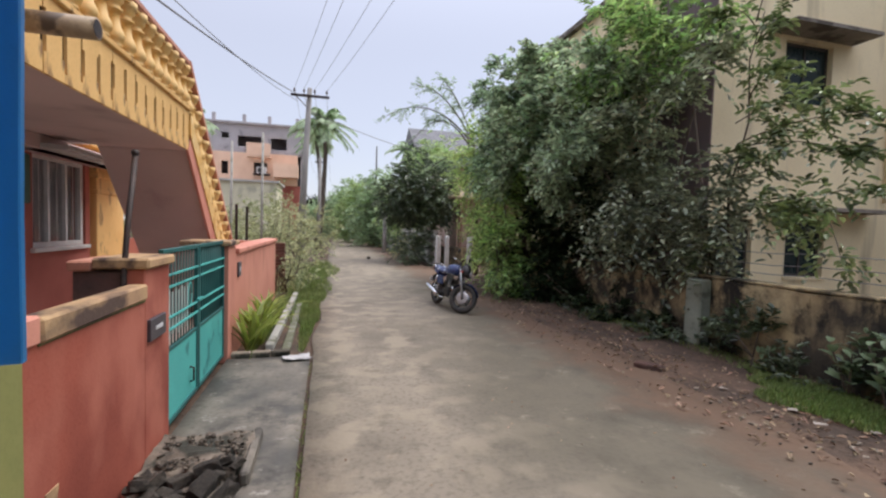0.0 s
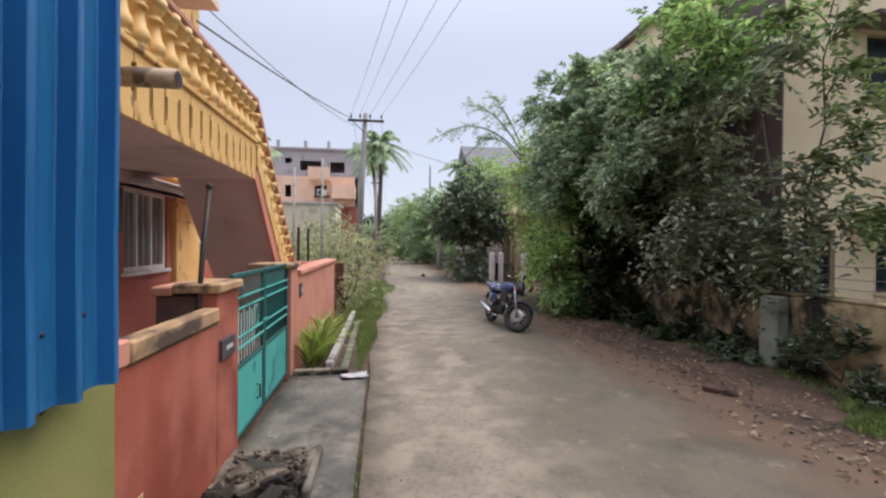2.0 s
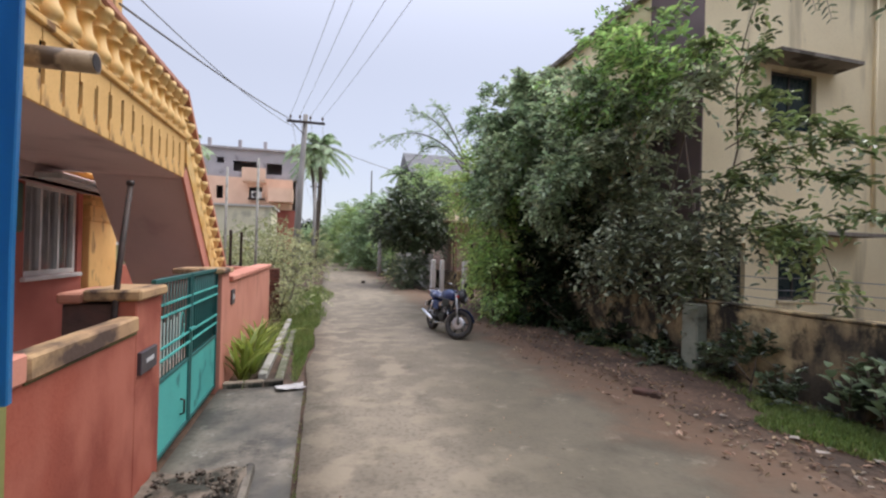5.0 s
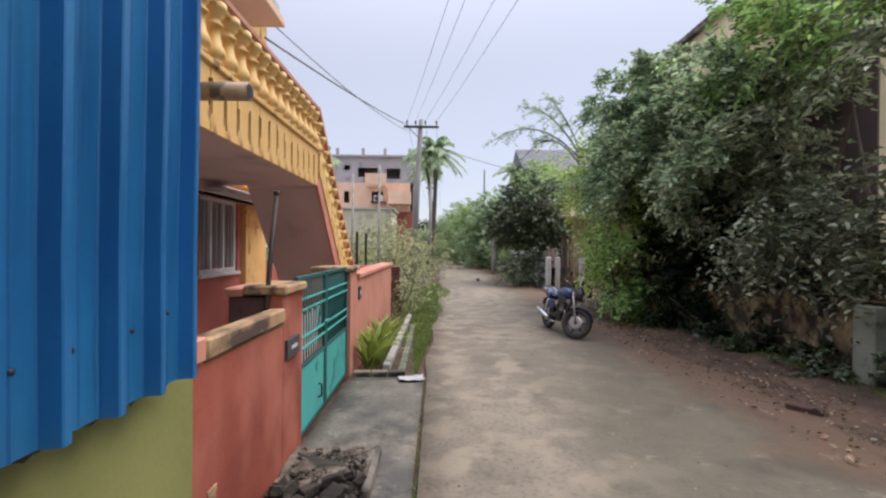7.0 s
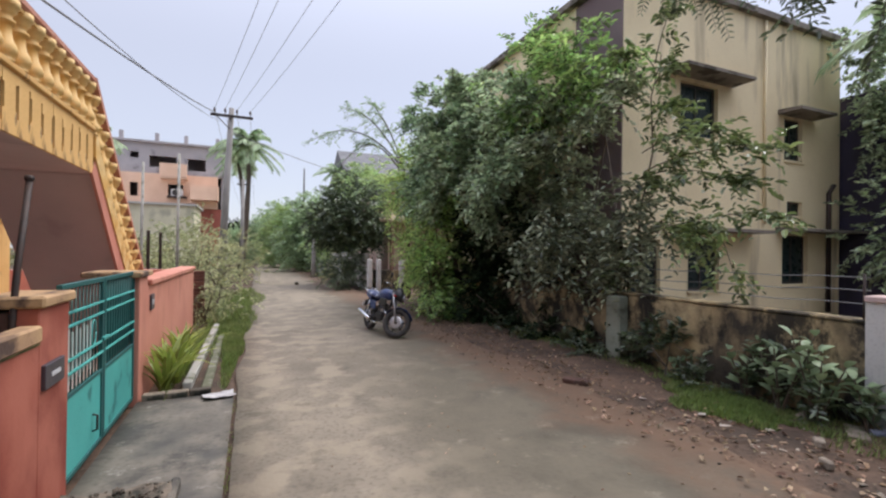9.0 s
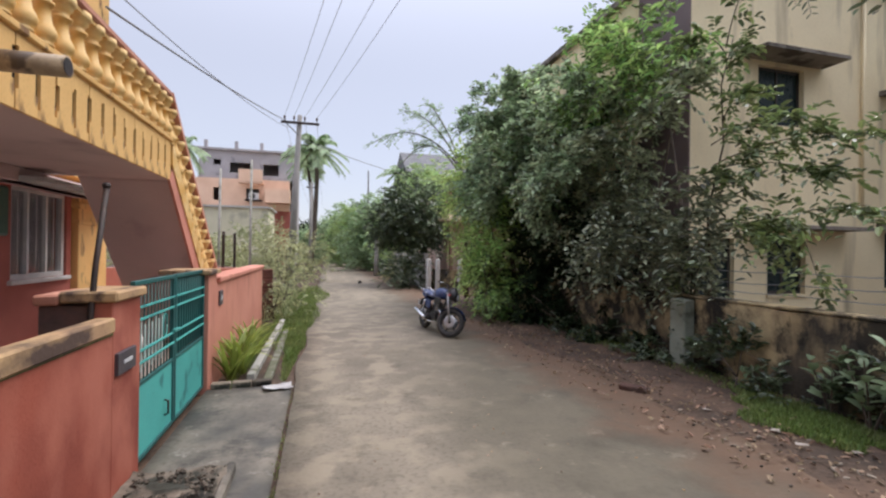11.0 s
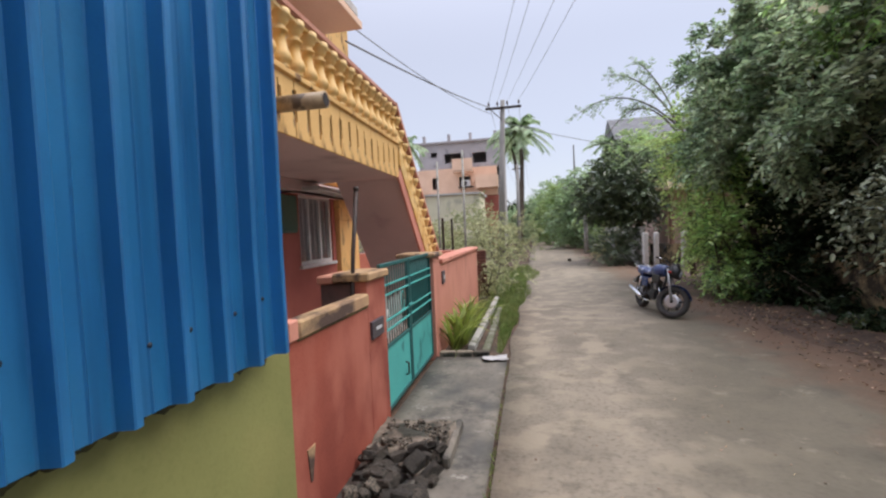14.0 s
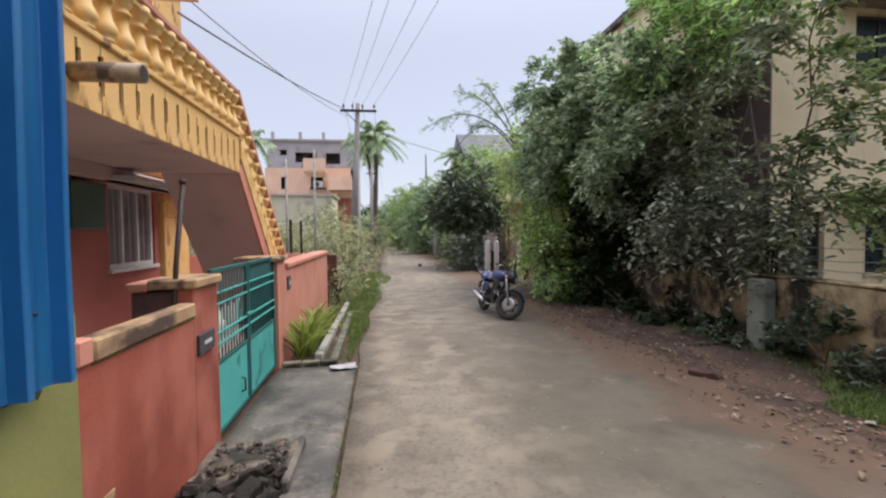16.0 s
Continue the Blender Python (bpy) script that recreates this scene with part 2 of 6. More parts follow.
# yard cement kept pale as an added reflector for the balcony's underside
YARD = material("light_bouncing_yard_cement", (0.60, 0.55, 0.50), (0.52, 0.47, 0.42), 0.8, 1.0, 30, 0.2)


def ragged_tint(m, color, start, end, wander, scale, lean=0.0, most=1.0):
    """A ragged-edged second colour that thickens across the lane: painted tree shade, and soil."""
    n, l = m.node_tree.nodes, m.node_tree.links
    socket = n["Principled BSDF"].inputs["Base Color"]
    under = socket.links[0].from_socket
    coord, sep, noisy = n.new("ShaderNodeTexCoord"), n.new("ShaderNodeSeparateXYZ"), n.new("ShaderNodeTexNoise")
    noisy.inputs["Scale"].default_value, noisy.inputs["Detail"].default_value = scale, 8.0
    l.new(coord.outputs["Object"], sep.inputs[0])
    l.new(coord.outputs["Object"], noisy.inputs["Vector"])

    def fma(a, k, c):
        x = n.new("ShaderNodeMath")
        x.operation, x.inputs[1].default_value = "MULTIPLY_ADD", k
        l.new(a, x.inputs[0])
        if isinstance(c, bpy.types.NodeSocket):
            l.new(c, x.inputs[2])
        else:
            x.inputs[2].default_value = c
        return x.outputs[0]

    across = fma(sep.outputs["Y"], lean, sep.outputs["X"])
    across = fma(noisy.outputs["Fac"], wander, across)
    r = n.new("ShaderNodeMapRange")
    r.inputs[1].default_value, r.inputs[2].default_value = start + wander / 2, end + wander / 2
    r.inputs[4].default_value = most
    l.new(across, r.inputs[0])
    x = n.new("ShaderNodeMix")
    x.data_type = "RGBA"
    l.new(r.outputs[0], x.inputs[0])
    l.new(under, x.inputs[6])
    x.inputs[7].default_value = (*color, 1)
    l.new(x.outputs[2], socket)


# two dark tints put tree shade into the road colour; the third is soil
ragged_tint(ROAD, (0.115, 0.098, 0.068), 0.3, 1.8, 3.0, 0.8, -0.10, 0.85)
ragged_tint(ROAD, (0.06, 0.052, 0.037), 2.0, 3.2, 5.0, 1.7, -0.12, 0.75)
ragged_tint(ROAD, (0.145, 0.088, 0.055), 2.6, 3.35, 2.0, 1.6)


def grit(m, color, scale, low, high, most, seed=0.0, stretch=(1, 1, 1)):
    """Crisp, broken flecks of another tone scattered over a surface."""
    n, l = m.node_tree.nodes, m.node_tree.links
    socket = n["Principled BSDF"].inputs["Base Color"]
    under = socket.links[0].from_socket
    coord, mp, noisy, r, x = (n.new("ShaderNode" + k) for k in ("TexCoord", "Mapping", "TexNoise", "MapRange", "Mix"))
    mp.inputs["Location"].default_value, mp.inputs["Scale"].default_value = (seed, seed, 0), stretch
    noisy.inputs["Scale"].default_value, noisy.inputs["Detail"].default_value, noisy.inputs["Roughness"].default_value = scale, 12.0, 0.72
    l.new(coord.outputs["Object"], mp.inputs["Vector"])
    l.new(mp.outputs[0], noisy.inputs["Vector"])
    l.new(noisy.outputs["Fac"], r.inputs[0])
    r.inputs[1].default_value, r.inputs[2].default_value, r.inputs[4].default_value = low, high, most
    x.data_type = "RGBA"
    l.new(r.outputs[0], x.inputs[0])
    l.new(under, x.inputs[6])
    x.inputs[7].default_value = (*color, 1)
    l.new(x.outputs[2], socket)


grit(ROAD, (0.40, 0.345, 0.265), 2.6, 0.58, 0.70, 0.35, 3.0)
grit(ROAD, (0.095, 0.078, 0.057), 2.8, 0.54, 0.66, 0.6, 9.0)
grit(ROAD, (0.06, 0.05, 0.04), 14.0, 0.66, 0.72, 0.7, 5.0)
grit(SLAB, (0.05, 0.046, 0.04), 2.2, 0.52, 0.62, 0.8, 2.0)
grit(SLAB, (0.40, 0.37, 0.32), 4.0, 0.60, 0.68, 0.6, 7.0)
grit(SOIL, (0.035, 0.026, 0.02), 7.0, 0.56, 0.64, 0.75, 1.0)
grit(SOIL, (0.30, 0.215, 0.15), 9.0, 0.60, 0.68, 0.7, 6.0)
grit(RED, (0.20, 0.035, 0.025), 1.3, 0.56, 0.64, 0.45, 4.0)
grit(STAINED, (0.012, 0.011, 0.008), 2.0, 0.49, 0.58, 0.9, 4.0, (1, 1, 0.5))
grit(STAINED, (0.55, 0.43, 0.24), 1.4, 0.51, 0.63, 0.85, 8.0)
grit(CREAM, (0.34, 0.28, 0.18), 0.9, 0.60, 0.74, 0.5, 3.0, (1.6, 1.6, 0.35))
GLASS = bpy.data.materials.new("clear_window_glass")
GLASS.use_nodes = True
for key, value in (("Transmission Weight", 1.0), ("Roughness", 0.03), ("IOR", 1.45)):
    GLASS.node_tree.nodes["Principled BSDF"].inputs[key].default_value = value
# distance haze is put into these far leaf colours as a paler tone
LEAF_FAR = material("hazy_far_leaf", (0.42, 0.54, 0.33), (0.28, 0.39, 0.22), 0.6, 0.3, 30, 0.0, island=0.45, fine_amount=0.0, through_light=0.4)
LEAF_FAR_LIGHT = material("hazy_light_far_leaf", (0.43, 0.56, 0.26), (0.31, 0.43, 0.19), 0.6, 0.3, 30, 0.0, island=0.4, fine_amount=0.0, through_light=0.4)


# ---- mesh helpers ----
def block(bm, x0, x1, y0, y1, z0, z1, bevel=0.0, seg=1):
    g = bmesh.ops.create_cube(bm, size=1, matrix=Matrix.Translation(((x0 + x1) / 2, (y0 + y1) / 2, (z0 + z1) / 2))
                              @ Matrix.Diagonal((abs(x1 - x0), abs(y1 - y0), abs(z1 - z0), 1)))
    if bevel:
        es = list({e for v in g["verts"] for e in v.link_edges})
        bmesh.ops.bevel(bm, geom=es, offset=bevel, segments=seg, affect="EDGES")
    return bm


def blk(*a, **k):
    return block(bmesh.new(), *a, **k)


def tube(bm, pts, radii, sides=8, caps=True):
    """A round bar through the points, with a radius at each."""
    pts = [Vector(p) for p in pts]
    if not hasattr(radii, "__len__"):
        radii = [radii] * len(pts)
    radii = [float(q) for q in radii]
    rings, side = [], None
    for i, p in enumerate(pts):
        d = (pts[min(i + 1, len(pts) - 1)] - pts[max(i - 1, 0)]).normalized()
        side = side if side and abs(side.dot(d)) < 0.9 else d.orthogonal().normalized()
        a = (side - d * side.dot(d)).normalized()
        b = d.cross(a)
        rings.append([bm.verts.new(p + radii[i] * (math.cos(2 * math.pi * k / sides) * a + math.sin(2 * math.pi * k / sides) * b)) for k in range(sides)])
    for r, q in zip(rings, rings[1:]):
        for k in range(sides):
            f = bm.faces.new((r[k], r[(k + 1) % sides], q[(k + 1) % sides], q[k]))
            f.smooth = sides > 5
    if caps:
        bm.faces.new(rings[0][::-1])
        bm.faces.new(rings[-1])
    return bm


def lathe(bm, profile, at=(0, 0, 0), sides=12, axis="z"):
    """A turned body: profile of (radius, height)."""
    at = Vector(at)
    rings = []
    for r, h in profile:
        ring = []
        for k in range(sides):
            c, s = r * math.cos(2 * math.pi * k / sides), r * math.sin(2 * math.pi * k / sides)
            ring.append(bm.verts.new(at + Vector((c, s, h) if axis == "z" else (c, h, s) if axis == "y" else (h, c, s))))
        rings.append(ring)
    for a, b in zip(rings, rings[1:]):
        for k in range(sides):
            bm.faces.new((a[k], a[(k + 1) % sides], b[(k + 1) % sides], b[k])).smooth = True
    bm.faces.new(rings[0][::-1])
    bm.faces.new(rings[-1])
    bmesh.ops.recalc_face_normals(bm, faces=bm.faces[:])
    return bm


def prism(bm, outline, x0, x1):
    """An outline of (y, z) carried from x0 to x1."""
    a = [bm.verts.new((x0, y, z)) for y, z in outline]
    b = [bm.verts.new((x1, y, z)) for y, z in outline]
    n = len(a)
    for i in range(n):
        bm.faces.new((a[i], a[(i + 1) % n], b[(i + 1) % n], b[i]))
    bm.faces.new(a[::-1])
    bm.faces.new(b)
    bmesh.ops.recalc_face_normals(bm, faces=bm.faces[:])
    return bm


def rough_up(bm, amount, scale, seed=0.0):
    for v in bm.verts:
        v.co += amount * noise.noise_vector(v.co * scale + Vector((seed, seed * 2, seed * 3)))
    return bm


def thing(name, at=(0, 0, 0), **tags):
    ob = new(name)
    ob.empty_display_size = 0.2
    ob.location = at
    return tagged(ob, **tags)


def origin(ob):
    p = Vector((0, 0, 0))
    while ob:
        p += ob.location
        ob = ob.parent
    return p


def part(name, bm, mat, parent=None, label="", **tags):
    """Links a bmesh, given in the place's own metres, as one mesh object under a thing or a part."""
    me = bpy.data.meshes.new(name)
    if parent:
        bm.transform(Matrix.Translation(-origin(parent)))
    bm.to_mesh(me)
    bm.free()
    me.materials.append(mat)
    ob = new(name, me)
    ob.parent = parent
    return tagged(ob, label=label, **tags)


def piece(name, me, parent, at, turn=(0, 0, 0), scale=(1, 1, 1)):
    """One more object on a shared mesh, under its thing."""
    ob = new(name, me)
    ob.parent = parent
    ob.matrix_basis = Matrix.LocRotScale(Vector(at) - origin(parent), Euler(turn), Vector(scale))
    return ob


def shared(name, bm, mat):
    me = bpy.data.meshes.new(name)
    bm.to_mesh(me)
    bm.free()
    me.materials.append(mat)
    return me


def from_arrays(name, verts, faces, mat, parent=None, label="", **tags):
    me = bpy.data.meshes.new(name)
    if parent:
        verts = np.asarray(verts) - np.array(origin(parent))
    me.from_pydata(np.asarray(verts).tolist(), [], np.asarray(faces).tolist())
    me.materials.append(mat)
    ob = new(name, me)
    ob.parent = parent
    return tagged(ob, label=label, **tags)


def holed(bm, plane, v0, v1, u0, u1, z0, z1, holes):
    """A wall between v0 and v1 across its thickness, with holes (ua, ub, za, zb) right through it. plane 'x': u runs along y; 'y': along x."""
    us = sorted({u0, u1, *[h[0] for h in holes], *[h[1] for h in holes]})
    zs = sorted({z0, z1, *[h[2] for h in holes], *[h[3] for h in holes]})
    for a, b in zip(us, us[1:]):
        for c, d in zip(zs, zs[1:]):
            if any(h[0] < (a + b) / 2 < h[1] and h[2] < (c + d) / 2 < h[3] for h in holes):
                continue
            if plane == "x":
                block(bm, v0, v1, a, b, c, d)
            else:
                block(bm, a, b, v0, v1, c, d)
    bmesh.ops.remove_doubles(bm, verts=bm.verts[:], dist=1e-5)
    bm.verts.index_update()
    seen = {}
    for f in bm.faces:
        seen.setdefault(frozenset(v.index for v in f.verts), []).append(f)
    bmesh.ops.delete(bm, geom=[f for g in seen.values() if len(g) > 1 for f in g], context="FACES")
    return bm


RNG = np.random.default_rng(7)


def unit(v):
    return v / np.maximum(np.linalg.norm(v, axis=-1, keepdims=True), 1e-9)


def leaf_arrays(base, direction, length, width, fold=0.22, up=1.25, rng=RNG):
    """Folded oval leaves: two faces each, on both sides of the midrib."""
    n = len(base)
    d = unit(direction)
    side = unit(np.cross(d, unit(np.array([0, 0, up]) + rng.normal(0, 0.34, (n, 3)))))
    nor = np.cross(side, d)
    length, width = np.broadcast_to(length, n)[:, None], np.broadcast_to(width, n)[:, None]
    low = base + d * length * 0.28 + nor * width * fold
    high = base + d * length * 0.72 + nor * (width * fold - length * 0.10)
    tip = base + d * length - nor * length * 0.22
    v = np.stack([base, low + side * width * 0.46, high + side * width * 0.42, tip, high - side * width * 0.42, low - side * width * 0.46], 1).reshape(-1, 3)
    i = np.arange(n)[:, None] * 6
    f = np.concatenate([i + np.array([[0, 1, 2, 3]]), i + np.array([[0, 3, 4, 5]])], 0)
    return v, f


def sprays(centres, outward, length=0.45, leaves=14, leaf=0.09, width=0.035, droop=0.35, rng=RNG):
    """Twigs from the centres outward, with leaves in two rows along each: base points, directions, sizes."""
    n = len(centres)
    d = unit(outward + rng.normal(0, 0.55, (n, 3)))
    t = np.linspace(0.12, 1, leaves)[None, :, None]
    ln = (length * rng.uniform(0.6, 1.25, n))[:, None, None]
    pts = centres[:, None, :] + d[:, None, :] * t * ln
    pts[:, :, 2] -= (droop * t[:, :, 0] ** 2) * ln[:, :, 0]
    side = unit(np.cross(d, np.array([0, 0, 1.0]) + rng.normal(0, 0.25, (n, 3))))
    sign = np.where(np.arange(leaves) % 2 == 0, 1.0, -1.0)[None, :, None]
    ld = unit(side[:, None, :] * sign * 0.9 + d[:, None, :] * 0.55 + rng.normal(0, 0.28, pts.shape))
    size = (leaf * rng.uniform(0.65, 1.25, (n, leaves))).reshape(-1)
    return leaf_arrays(pts.reshape(-1, 3), ld.reshape(-1, 3), size, size * width / leaf, rng=rng)


def ball_points(n, c, r, rng, hollow=0.45):
    d = unit(rng.normal(size=(n, 3)))
    k = rng.uniform(hollow, 1, (n, 1)) ** 0.6
    return np.array(c) + d * k * np.array(r), d


def crown_arrays(lobes, density, rng, length=0.45, leaves=14, leaf=0.09, width=0.035, droop=0.35, clump=0.28, per=7):
    """Lobes (centre, radii) filled with clumps of sprays; gaps stay between the clumps."""
    vs, fs, off = [], [], 0
    for c, r in lobes:
        n = max(3, int(density * (r[0] * r[1] * r[2]) ** (2 / 3)))
        pts, d = ball_points(n, c, r, rng)
        cen = np.repeat(pts, per, 0) + rng.normal(0, clump, (n * per, 3))
        out = np.repeat(d, per, 0) + np.array([0, 0, 0.25])
        v, f = sprays(cen, out, length, leaves, leaf, width, droop, rng)
        vs.append(v)
        fs.append(f + off)
        off += len(v)
    return np.concatenate(vs), np.concatenate(fs)


def limbs(bm, base, tops, radius, rng, bend=0.25):
    """A tapered trunk that forks towards the tops."""
    base = Vector(base)
    fork = base + (sum((Vector(t) for t in tops), Vector()) / len(tops) - base) * 0.35
    tube(bm, [base, base.lerp(fork, 0.5) + Vector(rng.normal(0, 0.04, 3)), fork], [radius, radius * 0.85, radius * 0.7], 8)
    for t in tops:
        t = Vector(t)
        m1, m2 = fork.lerp(t, 0.35) + Vector(rng.normal(0, bend, 3) * 0.5), fork.lerp(t, 0.7) + Vector(rng.normal(0, bend, 3) * 0.5)
        tube(bm, [fork, m1, m2, t], [radius * 0.6, radius * 0.42, radius * 0.26, radius * 0.1], 6)
    return bm


def tree(name, label, base, tops, lobes, mat, radius=0.08, density=40, seed=1, category="tree", bark=None, **leafage):
    rng = np.random.default_rng(seed)
    t = thing(name, base, label=label, category=category)
    part("trunk", limbs(bmesh.new(), base, tops, radius, rng), bark or BARK, t)
    v, f = crown_arrays(lobes, density, rng, **leafage)
    from_arrays("crown", v, f, mat, t)
    return t


# ---- ground, road, pavement ----
bm = bmesh.new()
bmesh.ops.create_grid(bm, x_segments=2, y_segments=2, size=600)
part("ground", bm.copy(), SOIL, None, "bare reddish brown soil ground beside the road", category="ground", kind="structure").location.z = -0.05
bm.free()


def strip(edges_l, edges_r, ys, z=0.0, thick=0.08, across=10, seed=0.0, heave=0.008):
    """A sheet between two edge lines, with a turned-down rim."""
    bm = bmesh.new()
    rows = []
    for y, l, r in zip(ys, edges_l, edges_r):
        rows.append([bm.verts.new((l + (r - l) * k / across, y, z + heave * noise.noise(Vector((l + (r - l) * k / across, y, seed)) * 0.9))) for k in range(across + 1)])
    for a, b in zip(rows, rows[1:]):
        for k in range(across):
            bm.faces.new((a[k], a[k + 1], b[k + 1], b[k])).smooth = True
    rim = [e for e in bm.edges if e.is_boundary]
    g = bmesh.ops.extrude_edge_only(bm, edges=rim)
    for v in g["geom"]:
        if isinstance(v, bmesh.types.BMVert):
            v.co.z -= thick
    bmesh.ops.recalc_face_normals(bm, faces=bm.faces[:])
    return bm


ys = [-30 + 0.25 * i for i in range(240)] + [30 + 2.5 * i for i in range(50)]
left = [-0.10 + 0.013 * max(y - 5.6, 0) + 0.012 * noise.noise(Vector((0, y * 2.3, 2))) + (0.10 * noise.noise(Vector((0, y * 0.7, 5))) if y > 5.7 else 0) for y in ys]
right = [3.95 + 0.16 * noise.noise(Vector((3, y * 0.8, 1))) + 0.07 * noise.noise(Vector((3, y * 4, 1))) + 0.004 * max(y, 0) for y in ys]
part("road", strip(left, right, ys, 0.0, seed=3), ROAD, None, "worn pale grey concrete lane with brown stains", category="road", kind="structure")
ys = [-12 + 0.25 * i for i in range(71)]
part("pavement", strip([-1.06] * 71, [-0.140 + 0.014 * noise.noise(Vector((1, y * 3, 8))) for y in ys], ys, 0.004, seed=8, across=6, heave=0.006), SLAB, None,
     "damp grey concrete slab before the gate", category="pavement", kind="structure")
ys = [-4 + 0.07 * i for i in range(260)]
verge = strip([3.40 + 0.22 * noise.noise(Vector((2, y * 0.9, 4))) + 0.14 * noise.noise(Vector((2, y * 3, 9))) + 0.09 * noise.noise(Vector((5, y * 9, 9))) for y in ys], [5.3] * 260, ys, -0.006, seed=12, across=18, heave=0.0)
for q in verge.verts:
    k = min(1, max(0, (q.co.x - 3.5) / 1.5))
    if q.co.z > -0.05:
        q.co.z += k * (0.05 + 0.05 * noise.noise(Vector((q.co.x, q.co.y, 3)) * 1.5)) + 0.012 * k * noise.noise(Vector((q.co.x, q.co.y, 3)) * 9)
part("verge", verge, SOIL, None, "littered red-brown soil verge along the wall", category="verge", kind="structure")


# ---- front walls of the left-hand plots ----
def coping(bm, x0, x1, y0, y1, z, h=0.07, seed=0.0):
    block(bm, x0, x1, y0, y1, z, z + h, 0.012)
    return rough_up(bm, 0.006, 7, seed)


X = -1.05
olive = part("wall_olive", blk(X - 0.22, X, -9, 1.90, -0.05, 1.32), OLIVE, None, "olive green plastered front wall below a blue sheet", category="wall", kind="structure")
red = part("wall_red", blk(X - 0.09, X - 0.002, 1.90, 3.06, -0.05, 1.09), RED, None, "faded red plastered compound wall", category="wall", kind="structure")
part("coping", coping(bmesh.new(), X - 0.09, X + 0.02, 1.99, 3.055, 1.09, 0.10, 1), TAN, red, "weathered tan coping")
# the coping's shadow line, built as a thin black strip
part("coping_joint", blk(X - 0.088, X + 0.006, 1.99, 3.055, 1.079, 1.091), MOULD_SHADOW, red, "dark strip for the shadow line under the coping")
part("end_block", blk(X - 0.09, X + 0.018, 1.88, 1.985, 1.09, 1.205, bevel=0.01), PINK, red)
bm = blk(X - 0.003, X + 0.0035, 2.03, 2.12, 0.27, 0.46)
for v in bm.verts:
    if v.co.z < 0.3:
        v.co.y = 2.05 + (v.co.y - 2.02) * 0.25
part("peeled_patch", bm, TAN, red, "peeled pale patch in the paint")
pier = part("gate_pier", blk(X - 0.13, X, 3.06, 3.50, -0.05, 1.28, bevel=0.008), RED, None, "red plastered gate pier with a tan cap", category="gate pier", kind="structure")
part("cap", coping(bmesh.new(), X - 0.28, X + 0.03, 3.04, 3.53, 1.28, 0.065, 2), TAN, pier, "weathered tan cap slab")
# the pier's shadowed south side: shade put into a stained dark brown
part("inner_pier", blk(X - 0.39, X - 0.131, 3.07, 3.49, -0.05, 1.262, bevel=0.008), material("shade_dark_stained_plaster", (0.13, 0.075, 0.06), (0.085, 0.055, 0.05), 0.85, 2.5, 40, 0.2, stain=(0.24, 0.10, 0.075), stain_amount=0.3, stain_size=2.0, stain_edge=0.2), pier, "stained inner pier, side shade in its dark brown")
part("inner_cap", coping(bmesh.new(), X - 0.41, X - 0.282, 3.045, 3.52, 1.264, 0.065, 5), ORANGE_RED, pier, "red-brown inner cap slab")
pier2 = part("gate_pier", blk(X - 0.36, X, 5.50, 5.90, -0.05, 1.31, bevel=0.008), PINK, None, "pink plastered gate pier with a tan cap", category="gate pier", kind="structure")
part("cap", coping(bmesh.new(), X - 0.48, X + 0.035, 5.40, 5.97, 1.31, 0.06, 3), TAN, pier2, "weathered tan cap slab")
pink = part("wall_pink", blk(X - 0.22, X - 0.004, 5.90, 10.35, -0.05, 1.19), PINK, None, "weathered pink plastered compound wall", category="wall", kind="structure")
part("coping", coping(bmesh.new(), X - 0.25, X + 0.03, 5.98, 10.38, 1.19, 0.07, 4), PINK, pink)
part("wall_side", blk(-9, X - 0.22, 10.15, 10.35, -0.05, 1.2), PINK, None, "pink plastered side wall of the plot", category="wall", kind="structure")

plate = thing("name_plate", (X, 3.22, 0.82), label="dark slate name plate screwed to the red wall", category="name plate")
part("board", blk(X - 0.004, X + 0.022, 3.09, 3.37, 0.815, 0.955, bevel=0.004), PLATE, plate)
part("lettering", blk(X + 0.022, X + 0.025, 3.17, 3.30, 0.875, 0.90), BARS, plate, "pale row of lettering")
plate2 = thing("number_plate", (X, 6.2, 0.95), label="small dark plate screwed to the pink wall", category="name plate")
part("board", blk(X - 0.005, X + 0.018, 6.02, 6.20, 0.90, 1.08, bevel=0.004), PLATE, plate2)
part("lettering", blk(X + 0.018, X + 0.021, 6.06, 6.16, 0.96, 1.02), BARS, plate2, "pale row of lettering")

rod = thing("iron_rod", (X - 0.10, 3.02, 1.02), label="thin rusty iron rod standing on the wall", category="rod")
part("shaft", tube(bmesh.new(), [(X - 0.10, 3.02, 1.02), (X - 0.11, 3.04, 1.2), (X - 0.12, 3.12, 1.5), (X - 0.13, 3.275, 2.0)], 0.018, 8), IRON, rod)
part("tip", lathe(bmesh.new(), [(0.018, 0), (0.024, 0.01), (0.022, 0.03), (0.01, 0.036)], (X - 0.13, 3.275, 2.0)), IRON, rod)


